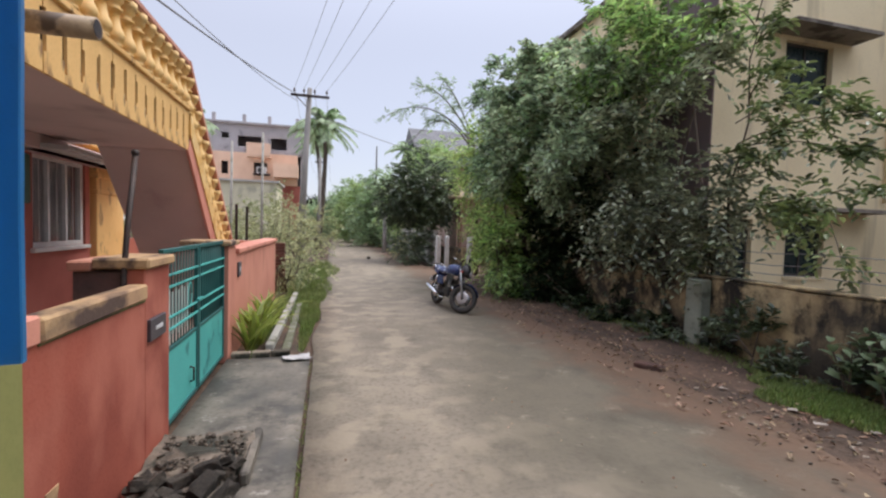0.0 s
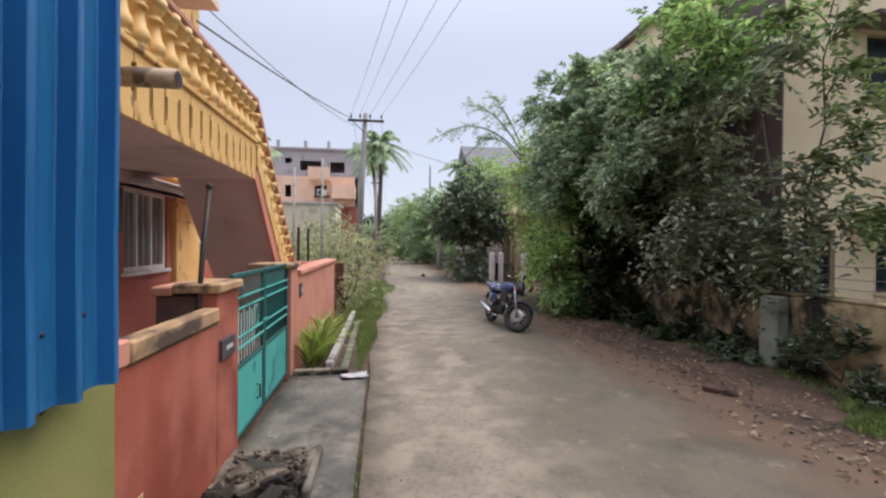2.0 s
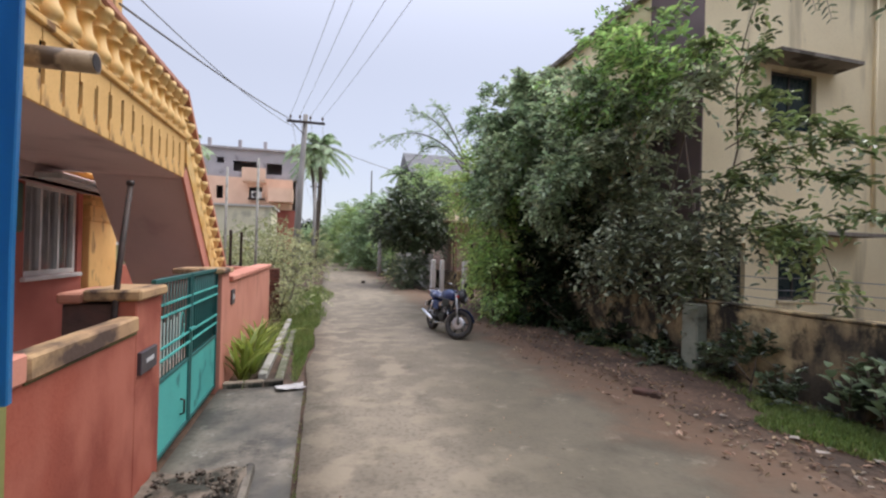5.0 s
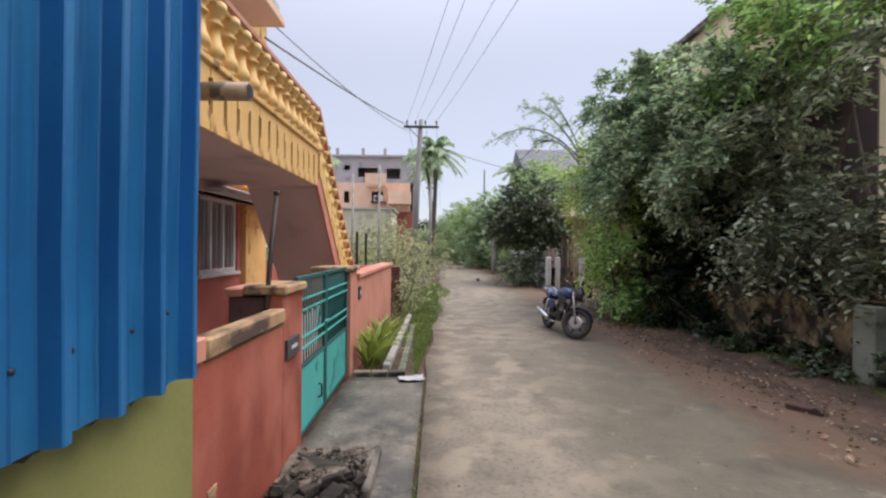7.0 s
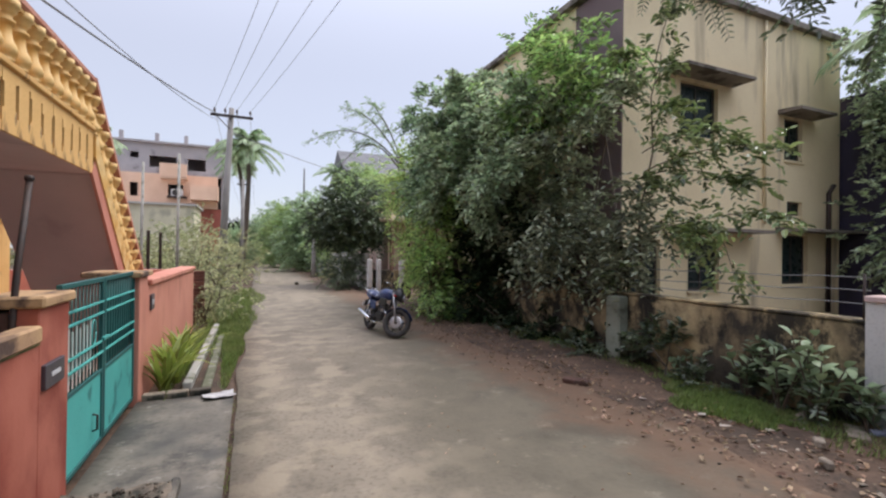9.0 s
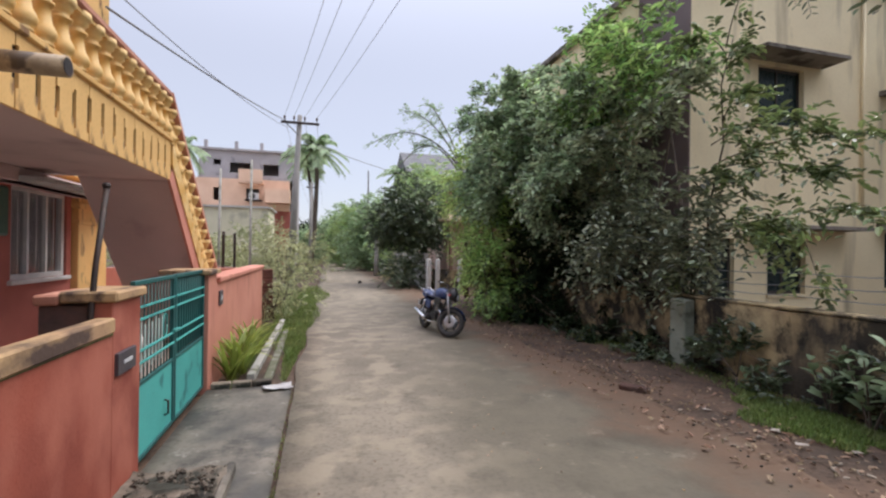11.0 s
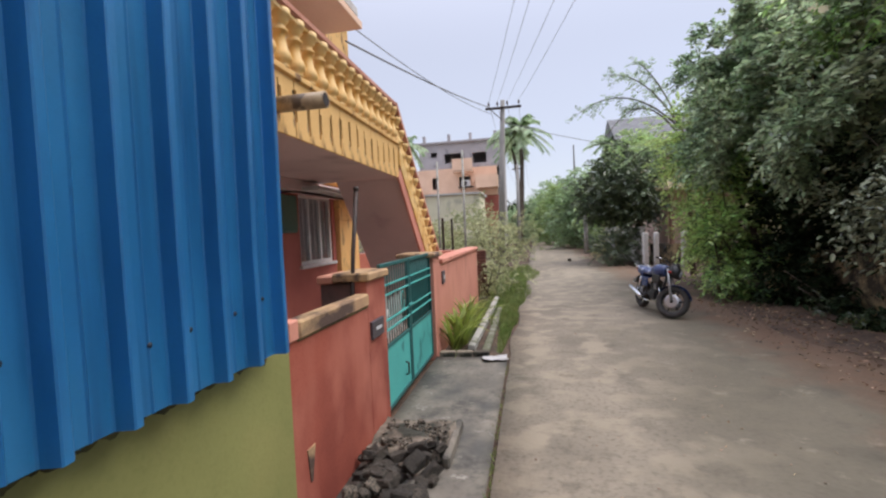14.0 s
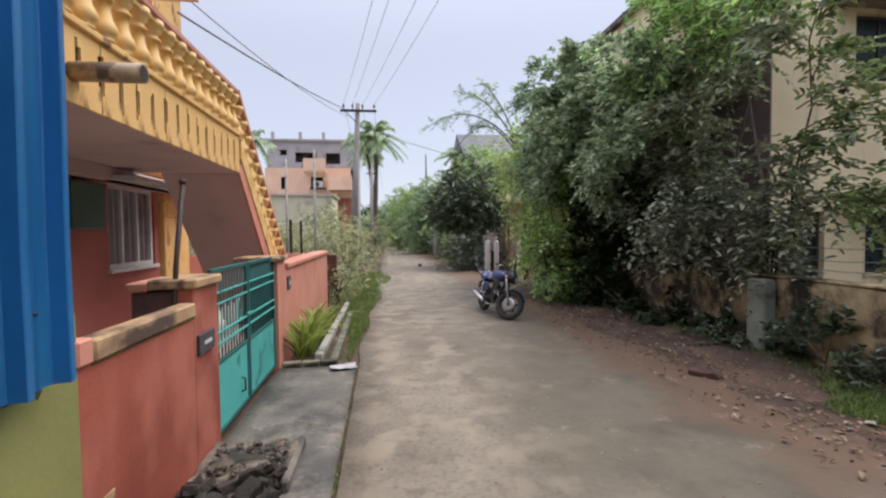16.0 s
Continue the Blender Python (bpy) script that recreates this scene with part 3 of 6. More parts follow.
# ---- gate of two leaves ----
def gate_leaf(parent, y0, y1, pale):
    leaf_frame = bmesh.new()
    for a, b in ((y0, y0 + 0.035), (y1 - 0.035, y1)):
        block(leaf_frame, X - 0.075, X - 0.04, a, b, 0.04, 1.375, 0.004)
    block(leaf_frame, X - 0.075, X - 0.04, y0 + 0.035, y1 - 0.035, 1.34, 1.375, 0.004)
    block(leaf_frame, X - 0.075, X - 0.04, y0 + 0.035, y1 - 0.035, 0.04, 0.075, 0.004)
    block(leaf_frame, X - 0.072, X - 0.043, y0 + 0.035, y1 - 0.035, 0.60, 0.63, 0.003)
    fr = part("leaf_frame", leaf_frame, TEAL_DARK, parent, "dark teal steel frame")
    part("sheet", blk(X - 0.062, X - 0.052, y0 + 0.03, y1 - 0.03, 0.07, 0.605), TEAL, parent, "teal painted steel sheet")
    for z in (0.76, 0.85, 1.08, 1.17):
        part("rail", blk(X - 0.050, X - 0.034, y0 + 0.02, y1 - 0.02, z, z + 0.018, bevel=0.002), TEAL, parent)
    n = int((y1 - y0) / 0.075)
    for i in range(1, n):
        y = y0 + (y1 - y0) * i / n
        part("bar", tube(bmesh.new(), [(X - 0.058, y, 0.62), (X - 0.058, y, 1.35)], 0.006, 6), TEAL_DARK, parent)
    if pale:
        for i in range(7):
            y = y0 + 0.12 + 0.075 * i
            part("pale_bar", blk(X - 0.05, X - 0.042, y, y + 0.022, 0.70 + 0.02 * (i % 3), 1.07 - 0.03 * (i % 2)), PALE_BAR, parent, "pale flat bar")
        ring = tube(bmesh.new(), [(X - 0.045, y0 + 0.66 + 0.05 * math.cos(a), 0.96 + 0.1 * math.sin(a)) for a in [k * math.pi / 8 for k in range(17)]], 0.007, 6)
        part("scroll", ring, TEAL, parent)
    else:
        part("backing_sheet", blk(X - 0.078, X - 0.0755, y0 + 0.03, y1 - 0.03, 0.63, 1.34), TEAL_DARK, parent, "dark sheet behind the bars")
    return fr


gate = thing("gate", (X, 4.45, 0), label="closed teal steel gate of two barred leaves", category="gate")
gate_leaf(gate, 3.515, 4.425, True)
gate_leaf(gate, 4.445, 5.485, False)
part("latch", blk(X - 0.045, X - 0.02, 4.36, 4.51, 0.86, 0.89, bevel=0.004), TEAL, gate)
part("pull_handle", tube(bmesh.new(), [(X - 0.05, 4.20, 0.32), (X - 0.02, 4.20, 0.31), (X - 0.02, 4.20, 0.20), (X - 0.05, 4.20, 0.19)], 0.009, 6), IRON, gate)
for z in (0.42, 0.8, 1.2):
    part("hinge", lathe(bmesh.new(), [(0.014, 0), (0.014, 0.06)], (X - 0.03, 3.507, z), 8), IRON, gate)

# ---- unseen walls added behind the viewpoint to block southern light ----
part("wall_south", blk(-10, 13, -7.4, -7.0, -0.05, 9.0), GREYGREEN, None, "unseen concrete wall added to block light from the south", category="wall", kind="structure")
part("wall_southeast", blk(5.9, 6.2, -6.99, -1.2, -0.05, 8.0), GREYGREEN, None, "unseen concrete wall added to block light from the southeast", category="wall", kind="structure")

# ---- blue corrugated sheet ----
bs = bmesh.new()
prof, y, rib = [], 1.665, 0
pitch = 0.2
while y > -3.4:
    for dy, dx in ((0.0, 0.052), (0.026, 0.056), (0.032, 0.053), (0.044, 0.004), (0.050, 0.0), (0.108, 0.0), (0.114, 0.005), (0.120, 0.0), (0.174, 0.0), (0.191, 0.042)):
        prof.append((X + 0.088 + dx, y - dy))
    y -= pitch
cols = []
for k, (px, py) in enumerate(prof):
    ragged = 0.006 * noise.noise(Vector((0, py * 2.2, 3)))
    cols.append([bs.verts.new((px + 0.012 * noise.noise(Vector((0, py, z * 0.8))), py + 0.004 * z, z)) for z in (1.115 + ragged, 1.6, 2.2, 2.8, 3.4)])
for a, b in zip(cols, cols[1:]):
    for i in range(4):
        bs.faces.new((a[i], b[i], b[i + 1], a[i + 1]))
bmesh.ops.solidify(bs, geom=bs.faces[:], thickness=0.003)
fence = thing("sheet_fence", (X, 0, 1.1), label="blue painted corrugated steel sheet standing on an olive wall", category="sheet fence")
part("sheet", bs, BLUE, fence)
bolt = shared("bolt", lathe(bmesh.new(), [(0.011, 0), (0.011, 0.004), (0.006, 0.005), (0.006, 0.012), (0.002, 0.013)], (0, 0, 0), 10, "x"), material("dark_bolt_head", (0.015, 0.03, 0.06), None, 0.5))
for yy, zz in ((0.56, 1.385), (0.96, 1.325), (1.13, 1.335), (1.37, 1.345), (1.56, 1.375), (0.16, 1.355), (-0.24, 1.385)):
    piece("bolt", bolt, fence, (X + 0.089, yy, zz), scale=(0.5, 0.9, 0.9))
for zz in (1.36, 2.3, 3.2):
    part("batten", blk(X + 0.001, X + 0.07, -3.3, 1.6, zz - 0.03, zz + 0.03), IRON, fence)
part("post", blk(X - 0.15, X - 0.003, 1.3, 1.36, 1.32, 3.38), IRON, fence)
mould = bmesh.new()
mr = random.Random(5)
for k in range(110):
    yy, w, h = 1.66 - 0.046 * k + mr.uniform(-0.03, 0.03), mr.uniform(0.015, 0.04), mr.uniform(0.004, 0.018) * (2.6 if k % 4 == 0 else 1)
    top = [(-w, 1.14), (w, 1.14)]
    low = [(w * (1 - 2 * j / 6), 1.075 - h * math.sin(math.pi * (j + 0.5) / 7) * mr.uniform(0.6, 1.1)) for j in range(7)]
    vv = [mould.verts.new((X + 0.0015 + 0.00003 * k, yy + a, z)) for a, z in top + low]
    mould.faces.new(vv)
part("mould_streaks", mould, MOULD_SHADOW, olive, "black mould streaks along the sheet's edge")

# ---- left house with balcony and outer stair ----
XB, XH = -1.65, -3.2
house = thing("house", (-4.5, 4.5, 0), label="red and yellow two-storey house with a balustraded balcony and stair", category="house")
hw = bmesh.new()
holed(hw, "x", XH - 0.22, XH, -1.0, 7.30, 0.0, 2.45, [(6.03, 7.18, 1.22, 2.32), (4.2, 5.1, 0.3, 2.3)])
part("ground_floor_wall", hw, DARK_RED, house, "dark red plastered wall")
part("side_wall", blk(-8.5, XH - 0.301, -1.0, -0.78, 0, 2.45), DARK_RED, house)
part("side_wall", blk(-8.5, XH - 0.301, 8.0, 8.18, 0, 2.45), DARK_RED, house)
part("corner_column", blk(XH - 0.3, XH + 0.08, 7.32, 8.18, 0, 2.449, bevel=0.01), YELLOW, house, "yellow corner column")
part("column_band", blk(XH - 0.31, XH + 0.10, 7.30, 8.20, 1.93, 1.99, bevel=0.008), YELLOW, house)
part("column_band", blk(XH - 0.31, XH + 0.11, 7.29, 8.21, 2.15, 2.23, bevel=0.008), YELLOW, house)
part("beam", blk(XH + 0.004, XH + 0.30, 4.0, 8.05, 2.30, 2.446), SOFFIT, house)
part("sunshade", blk(XH + 0.1, XH + 0.55, 5.6, 7.9, 2.30, 2.36, bevel=0.006), WHITEWASH, house, "pale peeling sunshade slab")
wf = holed(bmesh.new(), "x", XH - 0.10, XH - 0.03, 6.03, 7.18, 1.22, 2.32, [(6.09, 6.38, 1.28, 2.26), (6.42, 6.76, 1.28, 2.26), (6.80, 7.12, 1.28, 2.26)])
wfr = part("window", wf, WHITE_PAINT, house, "white painted window with three tall lights")
part("window_sill", blk(XH - 0.02, XH + 0.05, 5.98, 7.22, 1.17, 1.22, bevel=0.006), WHITE_PAINT, wfr)
part("pane", blk(XH - 0.075, XH - 0.07, 6.09, 7.12, 1.28, 2.26), GLASS, wfr, "clear glass pane").visible_shadow = False
cur = bmesh.new()
ring = [(XH - 0.16 + 0.02 * math.sin(k * 0.9), 6.06 + 1.1 * k / 60) for k in range(61)]
va = [[cur.verts.new((x, yy, z)) for x, yy in ring] for z in (1.24, 2.3)]
for k in range(60):
    cur.faces.new((va[0][k], va[0][k + 1], va[1][k + 1], va[1][k])).smooth = True
bmesh.ops.solidify(cur, geom=cur.faces[:], thickness=0.003)
part("curtain", cur, CURTAIN, wfr, "pale folded curtain behind the lights")
for yy in (6.23, 6.59, 6.96):
    part("window_bar", tube(bmesh.new(), [(XH - 0.045, yy, 1.25), (XH - 0.045, yy, 2.29)], 0.006, 6), WHITE_PAINT, wfr)
part("door", blk(XH - 0.16, XH - 0.10, 4.22, 5.08, 0.3, 2.28, bevel=0.01), DARK_WOOD, house, "dark wooden house door")
part("meter_box", blk(XH, XH + 0.16, 5.15, 5.72, 1.72, 2.25, bevel=0.02), material("dark_green_box_paint", (0.07, 0.14, 0.10), None, 0.5), house, "dark green box on the wall")
# balcony slab and the flight that comes down from it
part("balcony_slab", blk(XH, XB, -1.0, 6.15, 2.45, 2.60, bevel=0.004), SOFFIT, house, "mauve-brown balcony slab")
part("flight", prism(bmesh.new(), [(6.152, 2.45), (6.152, 2.62), (8.55, 0.30), (8.55, 0.0), (8.40, 0.0)], -2.62, XB + 0.0), SOFFIT, house, "mauve-brown stair flight")
part("flight_edge", prism(bmesh.new(), [(6.05, 2.448), (6.16, 2.62), (8.56, 0.30), (8.56, 0.02), (8.46, 0.02)], XB + 0.001, XB + 0.03), PINK, house, "pink painted flight edge")
n_steps = 12
for i in range(n_steps):
    y0 = 6.16 + i * 0.195
    part("step", blk(-2.6, XB - 0.02, y0, y0 + 0.20, 2.43 - i * 0.19, 2.62 - i * 0.19), SOFFIT, house)
# fascia of upright panels with open joints
panels = []
for low, high in ((0.13, 0.39), (0.06, 0.35), (0.17, 0.36), (0.12, 0.30)):
    pb = bmesh.new()
    holed(pb, "x", -0.008, 0.014, -0.111, 0.111, 0, 0.47, [(-0.111, -0.082, low, high), (0.086, 0.111, low + 0.01, high + 0.02)])
    panels.append(shared("fascia_panel", pb, YELLOW))
yy = 6.0
k = 0
# black backing puts the shade inside the open joints into colour
part("fascia_backing", blk(XB - 0.06, XB - 0.004, -1.0, 6.1, 2.602, 2.915), IRON, house)
while yy > -0.8:
    piece("fascia_panel", panels[(k * 7 // 3) % 4], house, (XB + 0.01, yy, 2.45))
    yy -= 0.2225 + (0.012 if k % 4 == 0 else 0.0)
    k += 1
part("fascia_ledge", blk(XB - 0.08, XB + 0.05, -1.0, 6.1, 2.92, 2.975, bevel=0.01), YELLOW, house)
prof_b = [(0.07, 0), (0.07, 0.018), (0.052, 0.028), (0.080, 0.05), (0.090, 0.085), (0.080, 0.12), (0.060, 0.16), (0.051, 0.21), (0.048, 0.275), (0.07, 0.283), (0.07, 0.30), (0.05, 0.306), (0.054, 0.34), (0.078, 0.365), (0.078, 0.39), (0.095, 0.40), (0.095, 0.45)]
bal = shared("baluster", lathe(bmesh.new(), prof_b, (0, 0, 0), 12), YELLOW_DEEP)
for i in range(31):
    piece("baluster", bal, house, (XB - 0.015, 5.95 - 0.222 * i, 2.97))
part("handrail", blk(XB - 0.10, XB + 0.075, -1.0, 6.0, 3.42, 3.50, bevel=0.02), ORANGE_RED, house, "orange-red handrail")
part("handrail_bed", blk(XB - 0.07, XB + 0.05, -1.0, 5.98, 3.39, 3.42), YELLOW_DEEP, house)
part("stair_handrail", prism(bmesh.new(), [(6.0, 3.42), (6.0, 3.50), (8.5, 3.50 - 2.5 * 0.87), (8.5, 3.42 - 2.5 * 0.87)], XB - 0.10, XB + 0.075), ORANGE_RED, house, "orange-red sloping handrail")
part("stair_string", prism(bmesh.new(), [(6.1, 2.64), (6.1, 2.93), (8.56, 0.58), (8.56, 0.30)], XB - 0.07, XB + 0.045), YELLOW_DEEP, house)
for i in range(13):
    y0 = 6.12 + 0.18 * i
    piece("baluster", bal, house, (XB - 0.015, y0, 2.885 - 0.955 * (y0 - 6.12) + 0.0), scale=(1, 1, (3.42 - 0.87 * (y0 - 6.0) - (2.885 - 0.955 * (y0 - 6.12))) / 0.45))
# upper storey
up = bmesh.new()
holed(up, "x", XH - 0.22, XH, -1.0, 7.30, 2.602, 5.15, [(5.0, 5.9, 2.65, 4.6)])
part("upper_wall", up, WHITEWASH, house, "whitewashed upper wall behind the balcony")
part("upper_band", blk(XH - 0.22, XH + 0.003, -1.0, 7.30, 5.15, 6.0), DARK_RED, house, "dark red band under the roof")
part("upper_side_wall", blk(-8.5, XH - 0.261, 8.0, 8.18, 2.602, 6.0), DARK_RED, house)
part("upper_door", blk(XH - 0.18, XH - 0.1, 5.0, 5.9, 2.65, 4.6), DARK_WOOD, house)
part("upper_corner", blk(XH - 0.26, XH + 0.02, 7.30, 8.30, 2.602, 6.0), YELLOW, house, "yellow corner strip")
part("upper_sunshade", blk(XH - 0.3, -2.45, 3.2, 7.15, 5.12, 5.24, bevel=0.008), PEACH, house, "peach painted overhanging slab")
part("roof_slab", blk(-8.6, XH + 0.2, -1.2, 8.45, 6.0, 6.15), WHITEWASH, house)
drain = thing("drain_pipe", (XB, 2.9, 2.62), label="tan plastic spout pipe jutting from the balcony", category="pipe")
sp = lathe(bmesh.new(), [(0.048, -0.004), (0.060, 0.0), (0.060, -0.5), (0.048, -0.5)], (-1.22, 2.885, 2.635), 16, "x")
part("spout", sp, PVC, drain)
# flat dark disc in place of the shaded hollow inside the spout
part("bore", lathe(bmesh.new(), [(0.044, -0.003), (0.050, 0.0015)], (-1.22, 2.885, 2.635), 16, "x"), IRON, drain, "dark disc for the shade inside the pipe mouth")
part("yard_floor", blk(-9, X - 0.23, -1, 10.1, -0.04, 0.02), YARD, None, "yard floor made pale to bounce light under the balcony", category="floor", kind="structure")
part("yard_wall", blk(-5.4, -5.2, 8.2, 10.1, -0.04, 1.6), PINK, None, "pink yard wall behind the stair", category="wall", kind="structure")

# ---- right-hand wall and house ----
XW = 5.25
sw = blk(XW, XW + 0.2, 2.2, 14.0, -0.1, 0.99)
bmesh.ops.subdivide_edges(sw, edges=[e for e in sw.edges if abs((e.verts[0].co - e.verts[1].co).y) > 1], cuts=60)
for v in sw.verts:
    if v.co.z > 0.5:
        v.co.z += 0.02 * noise.noise(Vector((0, v.co.y * 2, 7)))
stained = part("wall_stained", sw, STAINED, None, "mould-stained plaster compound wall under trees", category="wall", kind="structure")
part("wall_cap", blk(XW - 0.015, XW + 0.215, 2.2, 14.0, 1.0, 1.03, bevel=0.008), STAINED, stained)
post = thing("wall_post", (5.16, 5.1, 0), label="grey-green lichened concrete post beside the wall", category="post")
part("shaft", rough_up(blk(5.05, 5.245, 5.02, 5.30, -0.05, 0.98, bevel=0.02), 0.012, 4), GREYGREEN, post)
ww = part("wall_white", blk(XW - 0.02, XW + 0.2, -8, 2.19, -0.1, 1.20), WHITEWASH, None, "whitewashed boundary wall with a brown top", category="wall", kind="structure")
part("wall_cap", blk(XW - 0.04, XW + 0.22, -8, 2.195, 1.20, 1.26, bevel=0.01), SOFFIT, ww)

YS, XC = 6.14, 6.2
rh = thing("cream_house", (9.5, 9.5, 0), label="stained cream two-storey house with a mauve corner band", category="house")
SH = [(7.92, 8.83, 0.90, 1.95), (6.40, 7.17, 0.81, 1.90), (10.89, 11.84, 0.98, 2.08), (10.94, 11.61, 3.76, 4.70), (11.05, 11.62, 2.52, 2.84), (7.67, 8.75, 3.95, 5.02)]
rw = bmesh.new()
holed(rw, "y", YS, YS + 0.23, XC, 13.1, -0.05, 6.75, SH)
part("south_wall", rw, CREAM, rh)
part("east_wall", blk(12.87, 13.1, YS + 0.231, 14.0, -0.05, 6.75), CREAM, rh)
rw = bmesh.new()
holed(rw, "x", XC - 0.002, XC + 0.2, 7.42, 14.0, -0.05, 6.75, [(8.6, 9.6, 1.0, 2.1), (8.6, 9.6, 3.9, 5.0), (11, 12, 1.0, 2.1)])
part("west_wall", rw, CREAM, rh)
part("corner_band", blk(XC - 0.025, XC + 0.2, YS + 0.002, 7.418, -0.05, 6.70), MAUVE, rh, "mauve-brown painted band")
EAVE = material("grimy_concrete_edge", (0.27, 0.235, 0.20), (0.18, 0.155, 0.13), 0.9, 2.0, 30, 0.3, stain=(0.09, 0.075, 0.06), stain_amount=0.4, stain_scale=(1, 1, 2), stain_size=2.5)
part("roof_slab", blk(XC - 0.15, 13.25, YS - 0.12, 14.1, 6.752, 6.88), EAVE, rh)
for a, b, c, d in SH:
    w = part("window", holed(bmesh.new(), "y", YS + 0.09, YS + 0.14, a, b, c, d, [(a + 0.05, (a + b) / 2 - 0.02, c + 0.05, d - 0.05), ((a + b) / 2 + 0.02, b - 0.05, c + 0.05, d - 0.05)]), DARK_WOOD, rh, "dark window with two lights")
    part("pane", blk(a + 0.05, (a + b) / 2 - 0.02, YS + 0.11, YS + 0.116, c + 0.05, d - 0.05), DARK_GLASS, w)
    part("pane", blk((a + b) / 2 + 0.02, b - 0.05, YS + 0.11, YS + 0.116, c + 0.05, d - 0.05), DARK_GLASS, w)
    part("window_sill", blk(a - 0.03, b + 0.03, YS - 0.04, YS, c - 0.05, c), CREAM, w)
for a, b, c, d in [(8.6, 9.6, 1.0, 2.1), (8.6, 9.6, 3.9, 5.0), (11, 12, 1.0, 2.1)]:
    w = part("window", holed(bmesh.new(), "x", XC + 0.06, XC + 0.11, a, b, c, d, [(a + 0.06, b - 0.06, c + 0.06, d - 0.06)]), DARK_WOOD, rh, "dark window")
    part("pane", blk(XC + 0.08, XC + 0.086, a + 0.06, b - 0.06, c + 0.06, d - 0.06), DARK_GLASS, w)
for a, b, z in ((7.4, 9.85, 2.07), (10.65, 13.4, 2.15), (7.3, 9.2, 5.10), (10.7, 12.0, 4.75)):
    part("sunshade", prism(bmesh.new(), [(YS, z), (YS, z + 0.10), (YS - 0.48, z + 0.06), (YS - 0.48, z)], a, b), EAVE, rh, "stained concrete sunshade")
part("rain_pipe", tube(bmesh.new(), [(10.2, YS - 0.05, 2.3), (10.2, YS - 0.05, 6.7)], 0.028, 8), CREAM, rh, "pale rain pipe")
part("waste_pipe", tube(bmesh.new(), [(12.55, YS - 0.06, 0.3), (12.55, YS - 0.06, 3.1), (12.75, YS - 0.06, 3.3)], 0.05, 8), IRON, rh, "dark waste pipe")
for z, sag in ((1.17, 0.03), (1.30, 0.05), (1.42, 0.02)):
    pts = [(XW + 0.1, 2.2 + 6.5 * k / 16, z - sag * math.sin(math.pi * k / 16) + 0.01 * math.sin(k * 2.1)) for k in range(17)]
    tagged(part("fence_wire", tube(bmesh.new(), pts, 0.005, 5), WIRE), "thin slack fence wire above the stained wall", "wire", "fence wires above the wall")
for y in (2.25, 5.15, 8.65):
    ip = thing("wire_stake", (XW + 0.1, y, 1.0), label="rusty iron stake on the stained wall", category="stake", group="iron stakes on the wall")
    part("shaft", tube(bmesh.new(), [(XW + 0.1, y, 0.98), (XW + 0.1, y, 1.46)], 0.012, 6), IRON, ip)
part("backdrop_wall", blk(13.3, 13.5, 2.2, 16, 0, 5.5), material("purple_dark_wall", (0.06, 0.05, 0.09), (0.045, 0.04, 0.06), 0.9), None, "dark purple wall of the next plot", category="wall", kind="structure")


# ---- poles and wires ----
def insulator(parent, at):
    part("insulator", lathe(bmesh.new(), [(0.012, 0), (0.012, 0.10), (0.05, 0.11), (0.055, 0.15), (0.03, 0.17), (0.045, 0.19), (0.04, 0.23), (0.015, 0.25)], at, 10), PORCELAIN, parent)


pole = thing("utility_pole", (-1.1, 21, 0), label="weathered concrete utility pole with a steel cross-arm", category="utility pole")
part("shaft", tube(bmesh.new(), [(-1.14, 21, -0.1), (-0.98, 21, 4), (-0.81, 21, 7.6)], [0.17, 0.14, 0.10], 10), CONCRETE_POLE, pole)
part("cross_arm", prism(bmesh.new(), [(20.80, 7.17), (20.80, 7.27), (20.88, 7.27), (20.88, 7.17)], -1.60, 0.03), IRON, pole, "dark steel cross-arm")
ARM = [-1.45, -1.05, -0.60, -0.08]
for x in ARM:
    insulator(pole, (x, 20.84, 7.27))
part("brace", tube(bmesh.new(), [(-1.4, 20.85, 7.2), (-0.87, 20.9, 6.7)], 0.02, 6), IRON, pole)
SAG = 0.9
for x, x2 in zip(ARM, (4.4, 4.6, 5.6, 6.0)):
    pts = [(x + (x2 - x) * k / 24, 20.84 - 41 * k / 24, 7.5 - SAG * 4 * (k / 24) * (1 - k / 24)) for k in range(25)]
    tagged(part("power_line", tube(bmesh.new(), pts, 0.0065, 5), WIRE), "thin overhead power line", "cable", "overhead power lines")
    pts = [(x + (0.55 - 0) * k / 12, 20.84 + 45 * k / 12, 7.5 - 1.2 * 4 * (k / 12) * (1 - k / 12)) for k in range(13)]
    tagged(part("power_line", tube(bmesh.new(), pts, 0.008, 5), WIRE), "thin overhead power line", "cable", "overhead power lines")


def hung(name, label, a, b, sag, r):
    a, b = Vector(a), Vector(b)
    pts = [a.lerp(b, k / 20) - Vector((0, 0, sag * 4 * (k / 20) * (1 - k / 20))) for k in range(21)]
    return tagged(part(name, tube(bmesh.new(), pts, r, 6), WIRE), label, "cable")


